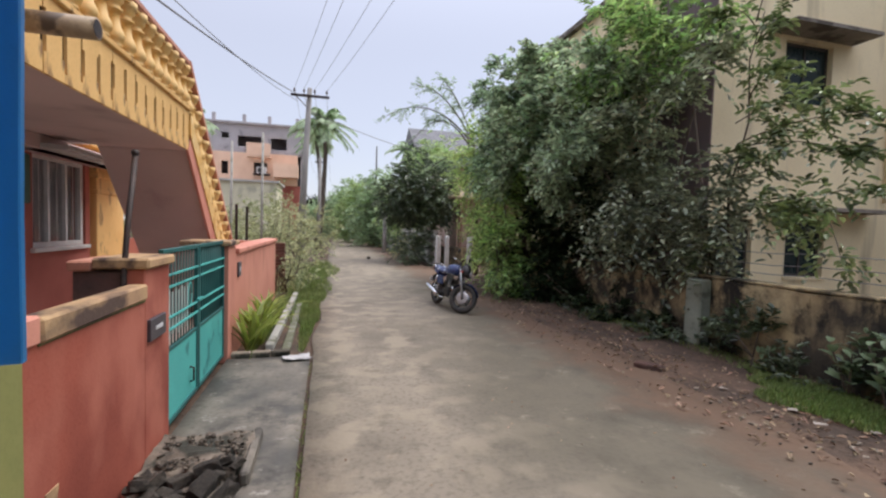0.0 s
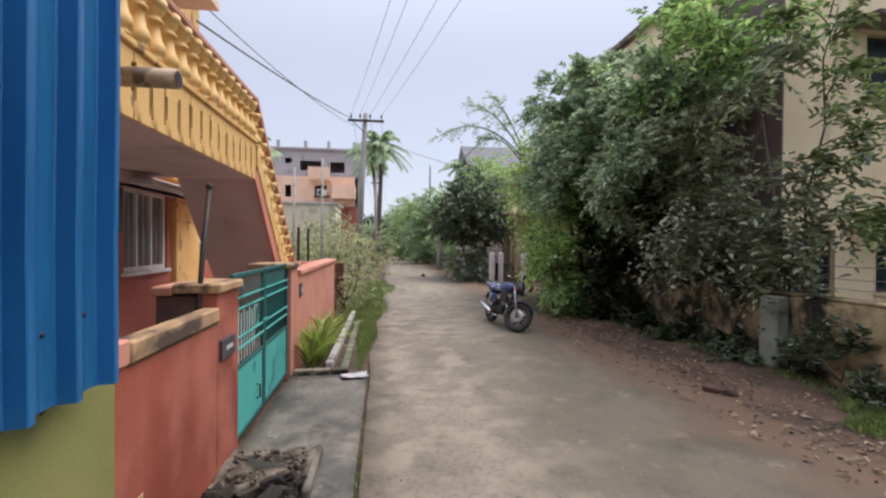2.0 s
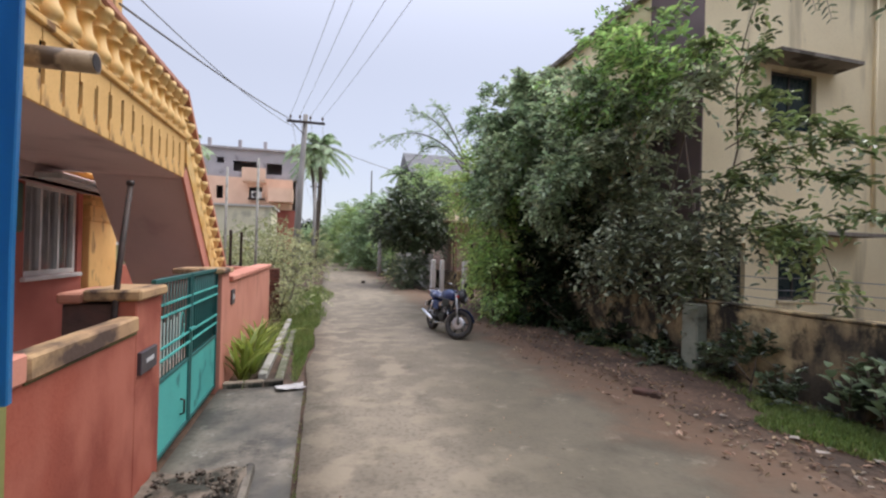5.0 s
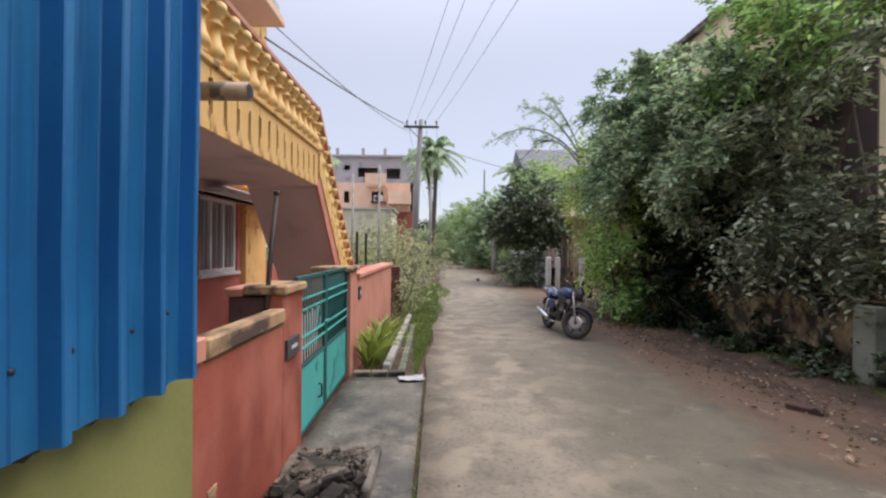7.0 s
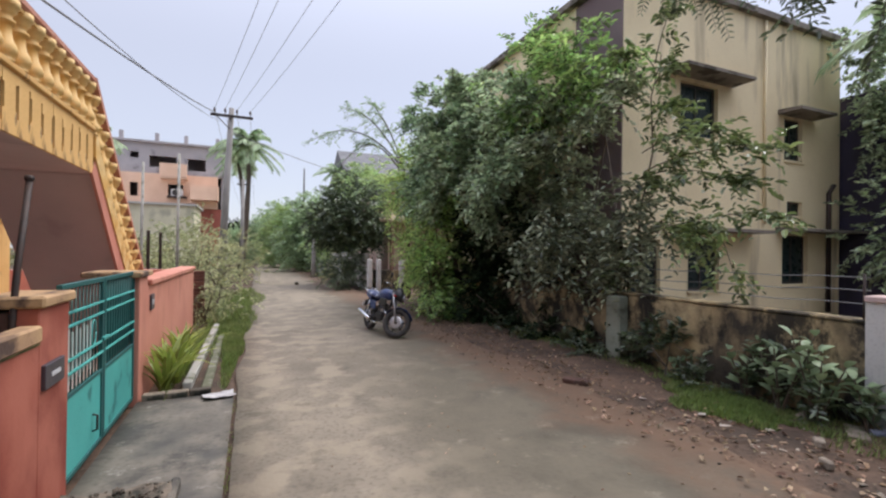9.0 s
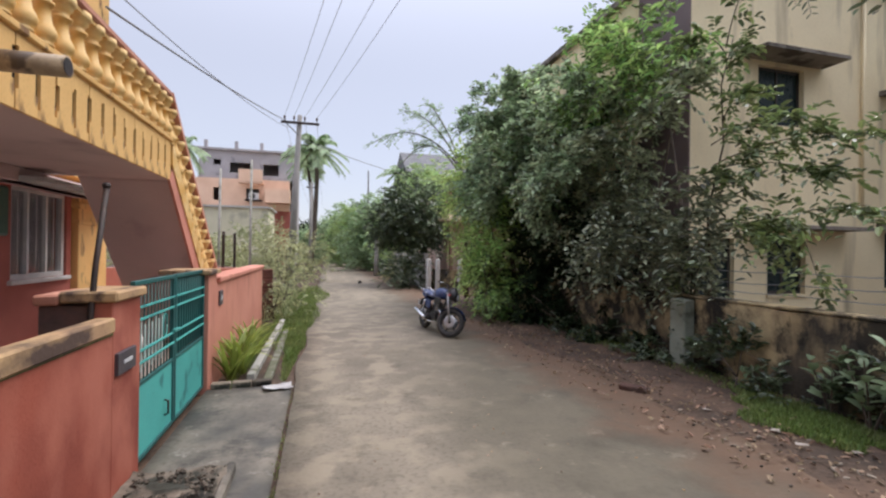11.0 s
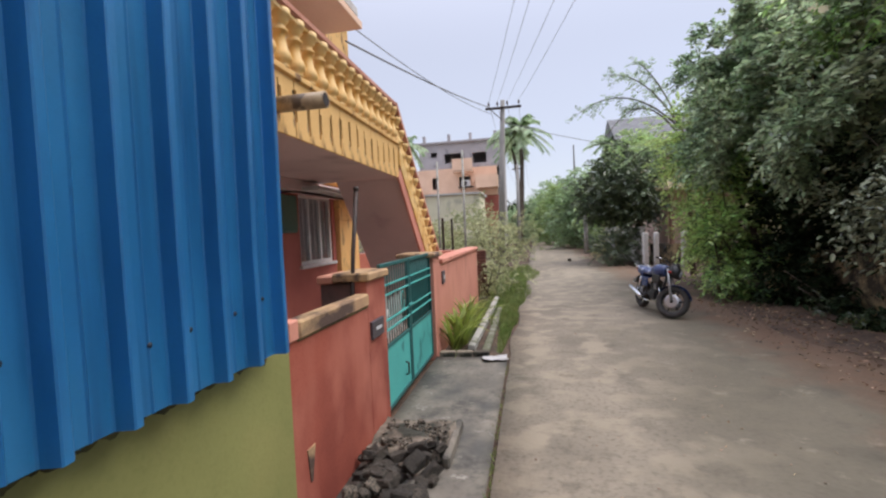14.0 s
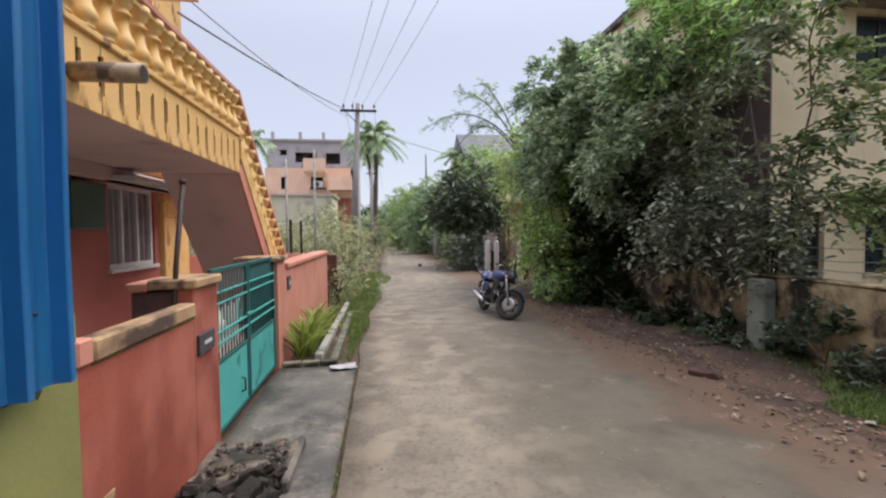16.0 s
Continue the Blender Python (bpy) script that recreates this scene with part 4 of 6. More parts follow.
hung("service_cable", "black service cable from the house to the pole", (-3.1, 8.0, 5.35), (-1.4, 20.9, 7.3), 0.10, 0.020)
hung("service_cable", "thin service cable from the house to the pole", (-3.1, 8.0, 5.72), (-1.3, 20.9, 6.98), 0.22, 0.011)
hung("service_cable", "thin cable crossing the lane among branches", (-0.8, 21, 6.6), (7.5, 24, 5.2), 0.25, 0.014)
pole2 = thing("slim_pole", (-0.5, 30, 0), label="slim pale concrete pole with small arms", category="utility pole")
part("shaft", tube(bmesh.new(), [(-0.50, 30, -0.1), (-0.46, 30, 5.9)], [0.13, 0.09], 8), CONCRETE_POLE, pole2)
part("arm", blk(-0.8, -0.1, 29.95, 30.03, 5.55, 5.62), IRON, pole2)
pole3 = thing("short_pole", (3.44, 27.4, 0), label="short pale concrete pole beside the lane", category="pole")
part("shaft", tube(bmesh.new(), [(3.44, 27.4, -0.2), (3.45, 27.4, 2.7)], [0.14, 0.11], 8), CONCRETE_POLE, pole3)
mast = thing("mast", (4.14, 40, 0), label="thin dark mast rising above the trees", category="mast")
part("shaft", tube(bmesh.new(), [(4.14, 40, 0), (4.14, 40, 8.6)], [0.12, 0.05], 6), IRON, mast)
for yy, h in ((11.2, 2.0), (12.6, 2.0)):
    fp = thing("fence_post", (-2.0, yy, 0), label="dark iron fence post in the overgrown plot", category="post", group="fence posts in the plot")
    part("shaft", blk(-2.03, -1.97, yy - 0.03, yy + 0.03, -0.05, h, bevel=0.006), IRON, fp)

# ---- far houses ----
far = thing("unfinished_house", (-7, 48, 0), label="half-built three-storey house, grey cement above peach paint", category="house")
fw = bmesh.new()
holed(fw, "y", 47, 47.25, -11.1, -2.4, 8.3, 11.0, [(-9.85, -9.2, 9.6, 10.15), (-8.4, -6.3, 8.9, 9.9), (-5.4, -3.95, 8.75, 9.85)])
part("upper_wall", fw, GREYCEM, far, "bare grey cement upper storey")
part("side_wall", blk(-2.65, -2.4, 47.3, 56, 0, 11.0), GREYCEM, far)
part("side_wall", blk(-11.1, -10.85, 47.3, 56, 0, 11.0), GREYCEM, far)
part("parapet", blk(-11.3, -2.2, 46.7, 56, 11.0, 11.18), GREYCEM, far)
fw = bmesh.new()
holed(fw, "y", 46.8, 47.1, -11.3, -2.9, 5.3, 8.3, [(-9.8, -9.2, 6.2, 7.4), (-6.9, -5.7, 6.2, 7.4)])
part("middle_wall", fw, PEACH, far, "peach painted middle storey")
part("balcony_front", blk(-7.4, -5.3, 45.6, 45.8, 7.9, 9.1), PEACH, far, "peach balcony parapet")
part("balcony_floor", blk(-7.4, -5.3, 45.6, 46.8, 7.8, 7.95), PEACH, far)
part("side_balcony", blk(-5.0, -2.8, 45.4, 46.8, 6.0, 7.3), PEACH, far)
part("lower_wall", blk(-11.3, -2.6, 47.0, 47.3, 0, 5.3), DARK_RED, far)
part("inner_floor", blk(-10.8, -2.7, 47.3, 56, 8.2, 8.3), GREYCEM, far)
part("back_wall", blk(-10.8, -2.7, 50.2, 50.4, 0, 11), GREYCEM, far)
for x in (-10.6, -7.9, -5.6, -3.0):
    part("column_stub", blk(x - 0.15, x + 0.15, 47.3, 47.6, 11.18, 12.0), GREYCEM, far)
ac = thing("air_conditioner", (-6.2, 46.6, 6.3), label="white outdoor air-conditioning unit on the far wall", category="air conditioner")
part("body", blk(-6.6, -5.7, 46.3, 46.798, 6.3, 6.95, bevel=0.03), WHITE_PAINT, ac)
part("fan_grille", lathe(bmesh.new(), [(0.25, -0.02), (0.27, 0), (0.1, -0.01), (0.05, -0.03)], (-6.25, 46.29, 6.62), 16, "y"), DARK_WOOD, ac)
part("bracket", blk(-6.9, -5.4, 46.2, 46.8, 6.18, 6.30), IRON, ac)
annex = thing("pale_annex", (-8, 40, 0), label="pale lime-washed annex building with a flat roof", category="house")
part("wall_body", blk(-12, -4.1, 40, 45, 0, 4.95), PALE_WALL, annex)
part("roof_slab", blk(-12.2, -3.9, 39.8, 45.2, 4.95, 5.1), WHITEWASH, annex)
rowh = thing("pink_house", (7.6, 21, 0), label="pink house with a tiled awning behind the trees", category="house")
part("wall_body", blk(5.9, 11.5, 20.2, 27, 0, 4.4), material("pale_pink_house_paint", (0.72, 0.52, 0.42), (0.62, 0.44, 0.36), 0.85), rowh)
part("awning", prism(bmesh.new(), [(20.2, 3.3), (20.2, 3.45), (19.1, 3.0), (19.1, 2.9)], 5.2, 9), material("pale_tile", (0.5, 0.38, 0.26), None, 0.9), rowh, "pale sloping awning")
part("roof_slab", blk(5.7, 11.7, 20.0, 27.2, 4.4, 4.55), GREYCEM, rowh)
part("pillar", blk(5.72, 5.85, 19.12, 19.30, 0, 2.9, bevel=0.01), material("brown_pillar_paint", (0.30, 0.17, 0.12), (0.22, 0.12, 0.09), 0.8), rowh, "brown painted awning pillar")
part("plinth", blk(5.2, 9.0, 19.05, 20.2, -0.02, 0.75), STAINED, rowh)
shed = thing("grey_gable_house", (10.5, 42, 0), label="distant house with a grey gabled roof", category="house")
part("wall_body", blk(8, 14, 40, 48, 0, 8.4), CREAM, shed)
part("roof", prism(bmesh.new(), [(39.6, 8.4), (44, 11.3), (48.4, 8.4)], 7.6, 14.4), material("dark_grey_roof", (0.20, 0.20, 0.21), None, 0.9), shed)
for xx, yy, w in ((4.27, 17.4, 0.16), (4.67, 17.5, 0.14), (5.62, 17.5, 0.15)):
    gp = thing("gate_post", (xx, yy, 0), label="pale weathered concrete gate post", category="post", group="pale gate posts")
    part("shaft", blk(xx, xx + w, yy - 0.12, yy + 0.12, -0.05, 1.28, bevel=0.02), WHITEWASH, gp)
part("wall_far_right", blk(4.6, 4.8, 19.3, 60, -0.05, 1.5), WHITEWASH, None, "whitewashed boundary wall along the lane", category="wall", kind="structure")

# ---- trees ----
tree("shade_tree", "leafy mid-green tree overhanging the stained wall", (5.5, 9.4, 0), [(4.7, 9.4, 5.2), (5.1, 8.0, 4.2), (4.5, 9.2, 3)],
     [((4.7, 9.6, 4.3), (1.0, 1.2, 1.1)), ((5.2, 8.0, 4.2), (0.9, 1.1, 0.9)),
      ((4.4, 9.0, 3.0), (0.75, 1.0, 0.7)), ((5.3, 9.5, 5.2), (0.8, 1.2, 0.8)), ((4.75, 10.2, 5.3), (0.5, 0.6, 0.5)), ((4.7, 7.8, 3.0), (0.6, 0.8, 0.6))], LEAF_MID, 0.11, 23, 11, leaf=0.12, width=0.058, leaves=10, clump=0.12, per=22, length=0.33, droop=0.55)
tree("fresh_tree", "fresh green leafy tree leaning over the lane", (5.4, 11.0, 0), [(4.5, 10.8, 4.6), (4.4, 10.5, 3)],
     [((4.7, 11.0, 5.0), (0.85, 1.1, 1.0)), ((4.45, 10.6, 3.3), (0.75, 1.2, 0.9)), ((4.3, 9.9, 4.0), (0.5, 0.7, 0.6))], LEAF_FRESH, 0.09, 25, 18, leaf=0.115, width=0.054, leaves=10, clump=0.12, per=22, length=0.33, droop=0.55)
tree("lime_tree", "yellow-green young crown among the darker trees", (5.6, 7.9, 0), [(5.1, 7.6, 4.8), (4.9, 8.8, 5.2)],
     [((5.1, 7.4, 4.9), (0.65, 0.8, 0.55)), ((5.4, 6.9, 4.8), (0.5, 0.6, 0.5)), ((5.5, 6.1, 5.0), (0.35, 0.5, 0.4)), ((5.5, 5.7, 4.5), (0.3, 0.4, 0.35)), ((5.6, 8.0, 6.2), (0.16, 0.2, 0.4)), ((5.9, 8.0, 5.85), (0.2, 0.2, 0.3)), ((5.3, 8.0, 5.8), (0.2, 0.2, 0.3))], LEAF_LIGHT, 0.05, 42, 16, leaf=0.14, width=0.055, leaves=10, clump=0.16)
tree("bright_shrub", "bright green feathery shrub at the lane's edge", (4.6, 11.0, 0), [(4.4, 11.4, 2.6), (4.7, 12.5, 3.6), (4.4, 10.4, 1.8)],
     [((4.25, 11.5, 2.2), (0.4, 0.9, 1.3)), ((4.25, 10.9, 1.1), (0.3, 0.6, 0.9)), ((4.75, 12.6, 3.8), (0.9, 1.2, 1.0)), ((5.1, 12.2, 1.8), (0.6, 1.2, 1.3)), ((4.5, 13.6, 3.3), (0.6, 0.9, 0.7))], LEAF_YELLOW, 0.05, 52, 12, "shrub", length=0.4, leaf=0.12, width=0.048, clump=0.15, leaves=10)
tree("wall_tree", "glossy-leaved tree growing over the stained wall", (5.75, 6.2, 0), [(5.2, 6.8, 3.4), (5.0, 7.4, 2.8), (5.6, 6.0, 4.6)],
     [((5.1, 7.2, 3.1), (0.7, 0.9, 0.6)), ((5.5, 6.9, 4.0), (0.6, 0.8, 0.7)), ((5.4, 5.6, 4.1), (0.3, 0.4, 0.35)), ((5.2, 6.7, 2.75), (0.45, 0.6, 0.3))],
     LEAF_GREY, 0.07, 23, 13, leaf=0.12, width=0.058, leaves=9, clump=0.11, length=0.36, per=20, droop=0.6)
# duller leaf copy for the wall tree's low lobes, with overhead shade painted in
LEAF_SHADE = material("shaded_wall_tree_leaf", (0.285, 0.32, 0.215), (0.15, 0.175, 0.105), 0.34, 0.8, 30, 0.0, fine_amount=0.0, island=0.7, sheen=0.5, through_light=0.2)
tree("wall_tree_shaded_lobes", "the wall tree's lower lobes, shade in their duller leaf colour", (5.6, 6.0, 0), [(5.3, 5.4, 2.2), (5.1, 6.6, 2.2), (5.3, 4.9, 1.8)],
     [((5.1, 6.4, 2.1), (0.5, 0.8, 0.4)), ((5.05, 6.9, 2.0), (0.5, 0.8, 0.35)), ((5.3, 5.5, 1.9), (0.4, 0.6, 0.4)), ((5.2, 5.22, 1.2), (0.14, 0.22, 0.4)), ((5.3, 4.9, 1.75), (0.25, 0.35, 0.25)), ((5.2, 5.9, 1.55), (0.25, 0.5, 0.3)), ((5.25, 6.7, 1.6), (0.25, 0.6, 0.25)), ((5.5, 4.75, 2.2), (0.3, 0.35, 0.3)), ((5.4, 7.5, 1.5), (0.3, 0.5, 0.45))],
     LEAF_SHADE, 0.05, 24, 19, "climber", leaf=0.115, width=0.056, leaves=9, clump=0.20, length=0.46, per=15, droop=0.7)
# thicket added to paint the black shade in the hollow under the trees
tree("hollow_shade_thicket", "dense thicket with the trees' inner shade in its leaf colour", (5.9, 9.5, 0), [(5.8, 9.2, 2.0), (5.9, 10.5, 2.2), (5.8, 8, 1.6)],
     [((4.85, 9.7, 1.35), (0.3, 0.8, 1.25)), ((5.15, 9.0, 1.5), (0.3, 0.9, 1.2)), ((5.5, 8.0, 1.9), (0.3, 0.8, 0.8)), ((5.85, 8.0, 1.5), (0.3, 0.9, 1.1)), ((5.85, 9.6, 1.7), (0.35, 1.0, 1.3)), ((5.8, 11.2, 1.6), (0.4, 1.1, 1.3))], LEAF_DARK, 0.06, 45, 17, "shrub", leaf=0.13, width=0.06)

# drooping branches with large paired leaves in front of the cream house
rng = np.random.default_rng(31)
hang = thing("spray_tree", (5.75, 5.0, 0), label="slender tree with drooping sprays of large leaves", category="tree")
stem = bmesh.new()
lv, lf, off = [], [], 0


def bough(start, end, lift, twigs, leaf=0.13, width=0.055, thick=0.012, span=0.5, count=9):
    """A bending branch with leafy twigs along it."""
    global off
    a, b = np.array(start, float), np.array(end, float)
    ts = np.linspace(0, 1, 9)[:, None]
    pts = a + (b - a) * ts + np.array([0, 0, lift]) * (4 * ts * (1 - ts))
    tube(stem, [tuple(p) for p in pts], list(np.linspace(thick, thick * 0.3, 9)), 5)
    t = rng.uniform(0.25, 1.0, twigs)[:, None]
    cen = a + (b - a) * t + np.array([0, 0, lift]) * (4 * t * (1 - t))
    v, f = sprays(cen, unit(b - a)[None, :] * 0.7 + rng.normal(0, 0.45, (twigs, 3)) + np.array([0, 0, -0.1]), span, count, leaf, width, 0.3, rng)
    lv.append(v)
    lf.append(f + off)
    off += len(v)


tube(stem, [(5.75, 5.5, 0), (5.85, 5.35, 1.2), (5.62, 5.2, 2.2), (5.74, 5.05, 3.2), (5.58, 4.95, 4.0), (5.62, 4.8, 4.6)], [0.03, 0.024, 0.018, 0.013, 0.01, 0.006], 7)
tube(stem, [(5.8, 5.3, 0), (5.6, 5.6, 2.0), (5.4, 5.7, 3.6)], [0.04, 0.03, 0.012], 6)
LEAF_SPRAY = material("olive_green_spray_leaf", (0.25, 0.33, 0.13), (0.125, 0.175, 0.065), 0.34, 0.8, 30, 0.0, fine_amount=0.0, island=0.7, sheen=0.9, through_light=0.25)
for st, en, lift, tw in (((5.62, 5.1, 2.9), (5.35, 3.10, 2.85), 0.12, 26), ((5.62, 5.15, 3.2), (5.35, 3.7, 3.15), 0.10, 22), ((5.62, 5.2, 2.8), (5.35, 3.45, 2.50), 0.14, 16),
                         ((5.66, 5.0, 1.95), (5.35, 3.05, 2.12), 0.06, 22), ((5.7, 5.0, 2.0), (5.35, 3.9, 1.75), 0.15, 22), ((5.5, 3.9, 2.0), (5.38, 3.5, 1.32), 0.12, 9),
                         ((5.62, 4.9, 4.2), (5.35, 4.3, 4.2), 0.15, 10), ((5.66, 5.0, 3.5), (5.35, 4.3, 3.6), 0.15, 18), ((5.62, 4.9, 4.4), (5.25, 5.2, 4.6), 0.2, 12),
                         ((5.7, 5.1, 1.8), (5.2, 5.35, 1.05), 0.3, 16), ((5.5, 3.7, 2.5), (5.35, 3.3, 2.45), 0.05, 7), ((5.66, 5.1, 2.5), (5.3, 4.6, 2.6), 0.15, 14), ((5.6, 4.9, 4.5), (5.5, 4.5, 5.1), 0.15, 7)):
    bough(st, en, lift, int(tw * 1.15), 0.112, 0.056, 0.010, 0.34, 10)
part("trunk", stem, BARK, hang)
from_arrays("crown", np.concatenate(lv), np.concatenate(lf), LEAF_SPRAY, hang)

# fronds hanging in from a tall tree above the white wall
over = thing("overhanging_tree", (6.3, 0.8, 0), label="tall tree whose dark fronds hang over the white wall", category="tree")
stem, lv, lf, off = bmesh.new(), [], [], 0
tube(stem, [(6.3, 0.8, 0), (6.2, 0.9, 2.5), (6.15, 1.2, 4.8), (6.0, 2.2, 6.2), (6.0, 3.4, 6.3)], [0.12, 0.10, 0.07, 0.05, 0.03], 8)
for st, en, lift, tw in (((6.05, 2.4, 6.1), (5.5, 2.9, 4.5), 0.2, 16), ((6.05, 2.6, 6.0), (5.6, 2.7, 4.4), 0.2, 16), ((6.05, 2.3, 6.0), (5.5, 2.6, 4.6), 0.2, 16), ((6.1, 1.9, 5.6), (5.9, 2.4, 3.9), 0.2, 12)):
    bough(st, en, lift, tw, 0.12, 0.045, 0.018, 0.55, 14)


def pinnate(start, end, sag, pairs=13, leaf=0.12, width=0.042):
    """A feathered frond: a drooping stalk with leaflets in pairs."""
    global off
    a, b = np.array(start, float), np.array(end, float)
    t = np.linspace(0, 1, pairs)[:, None]
    pts = a + (b - a) * t - np.array([0, 0, sag]) * t * t
    tube(stem, [tuple(p) for p in pts], list(np.linspace(0.007, 0.002, pairs)), 5)
    d = unit(np.gradient(pts, axis=0))
    out = unit(np.cross(d, np.array([0.8, 0.4, 0.5])))
    for sgn in (-1, 1):
        size = leaf * np.sin(np.linspace(0.5, 2.6, pairs)) * rng.uniform(0.9, 1.1, pairs)
        v, f = leaf_arrays(pts, out * sgn + d * 0.45 + rng.normal(0, 0.08, pts.shape), size, size * width / leaf, rng=rng)
        lv.append(v)
        lf.append(f + off)
        off += len(v)


for sx, sy, sz, ex, ey, ez in ((5.5, 4.5, 5.6, 5.35, 4.55, 4.95), (5.5, 4.3, 5.5, 5.35, 4.0, 4.75), (5.5, 4.1, 5.4, 5.35, 3.75, 4.45), (5.5, 3.9, 5.2, 5.3, 3.55, 4.25), (5.5, 3.7, 5.2, 5.35, 3.3, 4.45),
                               (5.5, 4.8, 5.8, 5.3, 4.9, 5.2), (5.5, 3.5, 5.1, 5.35, 3.1, 4.5), (5.55, 3.2, 4.9, 5.4, 2.9, 4.3), (5.5, 4.4, 5.3, 5.2, 4.2, 4.8), (5.5, 3.8, 5.4, 5.2, 3.4, 4.7)):
    pinnate((sx, sy, sz), (ex, ey, ez + 0.12), 0.12)
    tube(stem, [(6.0, 3.3, 6.25), (5.75, (3.3 + sy) / 2, (6.25 + sz) / 2 + 0.1), (sx, sy, sz)], [0.015, 0.01, 0.007], 5)
part("trunk", stem, BARK, over)
from_arrays("crown", np.concatenate(lv), np.concatenate(lf), LEAF_DEEP, over)

# feathery bough reaching out over the lane
feather = thing("feathery_tree", (5.0, 14.5, 0), label="feathery pale-leaved tree with thin arching boughs", category="tree")
stem, lv, lf, off = bmesh.new(), [], [], 0
tube(stem, [(5.0, 14.5, 0), (4.9, 14.4, 2.5), (4.7, 14.2, 4.3)], [0.09, 0.07, 0.04], 7)
for st, en, lift, tw in (((4.7, 14.2, 4.3), (1.75, 14.0, 5.0), 0.7, 40), ((4.7, 14.2, 4.3), (2.7, 14.2, 6.1), 0.5, 42), ((4.7, 14.2, 4.3), (3.4, 13.8, 6.3), 0.3, 40), ((4.7, 14.2, 4.0), (2.5, 13.8, 4.2), 0.9, 30),
                         ((4.8, 14.3, 3.5), (3.2, 14.6, 3.4), 0.5, 36), ((4.8, 14.3, 3.0), (3.7, 13.5, 3.0), 0.4, 36)):
    bough(st, en, lift, tw, 0.085, 0.03, 0.03, 0.4, 12)
part("trunk", stem, BARK, feather)
from_arrays("crown", np.concatenate(lv), np.concatenate(lf), LEAF_FAR, feather)

# undergrowth whose shade under the trees is put into its near-black leaves
tree("wall_foot_shrub", "low undergrowth at the wall's foot in shade-dark leaf colour", (4.95, 8.2, 0), [(4.9, 8.4, 0.5), (5.0, 7.3, 0.4), (4.8, 9.0, 0.6)],
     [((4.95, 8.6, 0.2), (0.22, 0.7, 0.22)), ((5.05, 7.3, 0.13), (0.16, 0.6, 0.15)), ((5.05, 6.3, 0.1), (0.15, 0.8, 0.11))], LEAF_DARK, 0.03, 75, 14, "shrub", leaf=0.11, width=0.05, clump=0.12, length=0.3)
tree("bamboo_shrub", "yellow-green drooping shrub beside the motorcycle", (4.0, 9.9, 0), [(3.9, 9.9, 2.2), (3.85, 9.6, 1.6), (4.1, 10.1, 3.0)],
     [((4.1, 10.1, 2.3), (0.35, 0.6, 1.0)), ((4.15, 9.9, 1.1), (0.25, 0.45, 0.9)), ((4.3, 10.5, 3.5), (0.5, 0.8, 0.8)), ((4.35, 9.8, 0.45), (0.35, 0.7, 0.45))], LEAF_LIGHT, 0.04, 52, 15, "shrub", leaf=0.125, width=0.052, droop=0.6, clump=0.13, per=9, length=0.36, leaves=10)

# ---- trees and shrubs farther along the lane ----
tree("dark_tree", "dense dark green tree over a house front", (5.2, 21.5, 0), [(4.2, 20.5, 3.4), (4.8, 21, 4.0), (4.9, 19.8, 3.0)],
     [((4.2, 20.0, 3.2), (1.4, 1.0, 0.9)), ((4.6, 19.4, 3.0), (0.7, 0.8, 0.6)), ((4.6, 21.5, 4.1), (1.1, 1.4, 0.8)), ((3.4, 21, 2.9), (0.9, 1.1, 0.7)), ((4.4, 20.3, 2.3), (1.0, 0.8, 0.45)), ((3.7, 20.2, 2.2), (0.8, 0.7, 0.4)), ((4.7, 19.6, 2.3), (0.6, 0.6, 0.3))], LEAF_DEEP, 0.14, 34, 21, leaf=0.17, width=0.085, length=0.45, clump=0.2, per=10, leaves=9)
tree("round_shrub", "round dark green shrub at the lane's edge", (3.6, 19.2, 0), [(3.5, 19.2, 0.7), (3.9, 19.6, 0.8)],
     [((3.6, 19.2, 0.5), (0.6, 0.7, 0.5)), ((4.2, 19.6, 0.7), (0.5, 0.6, 0.6))], LEAF_DEEP, 0.04, 60, 22, "shrub", leaf=0.11, width=0.05)
tree("flowering_shrub", "pale dusty shrub before the pale posts", (4.2, 22.5, 0), [(4.1, 22.5, 1.1), (4.4, 23, 1.2)],
     [((4.1, 22.5, 0.7), (0.45, 0.7, 0.6))], LEAF_DUSTY, 0.04, 50, 23, "shrub", leaf=0.12, width=0.06)
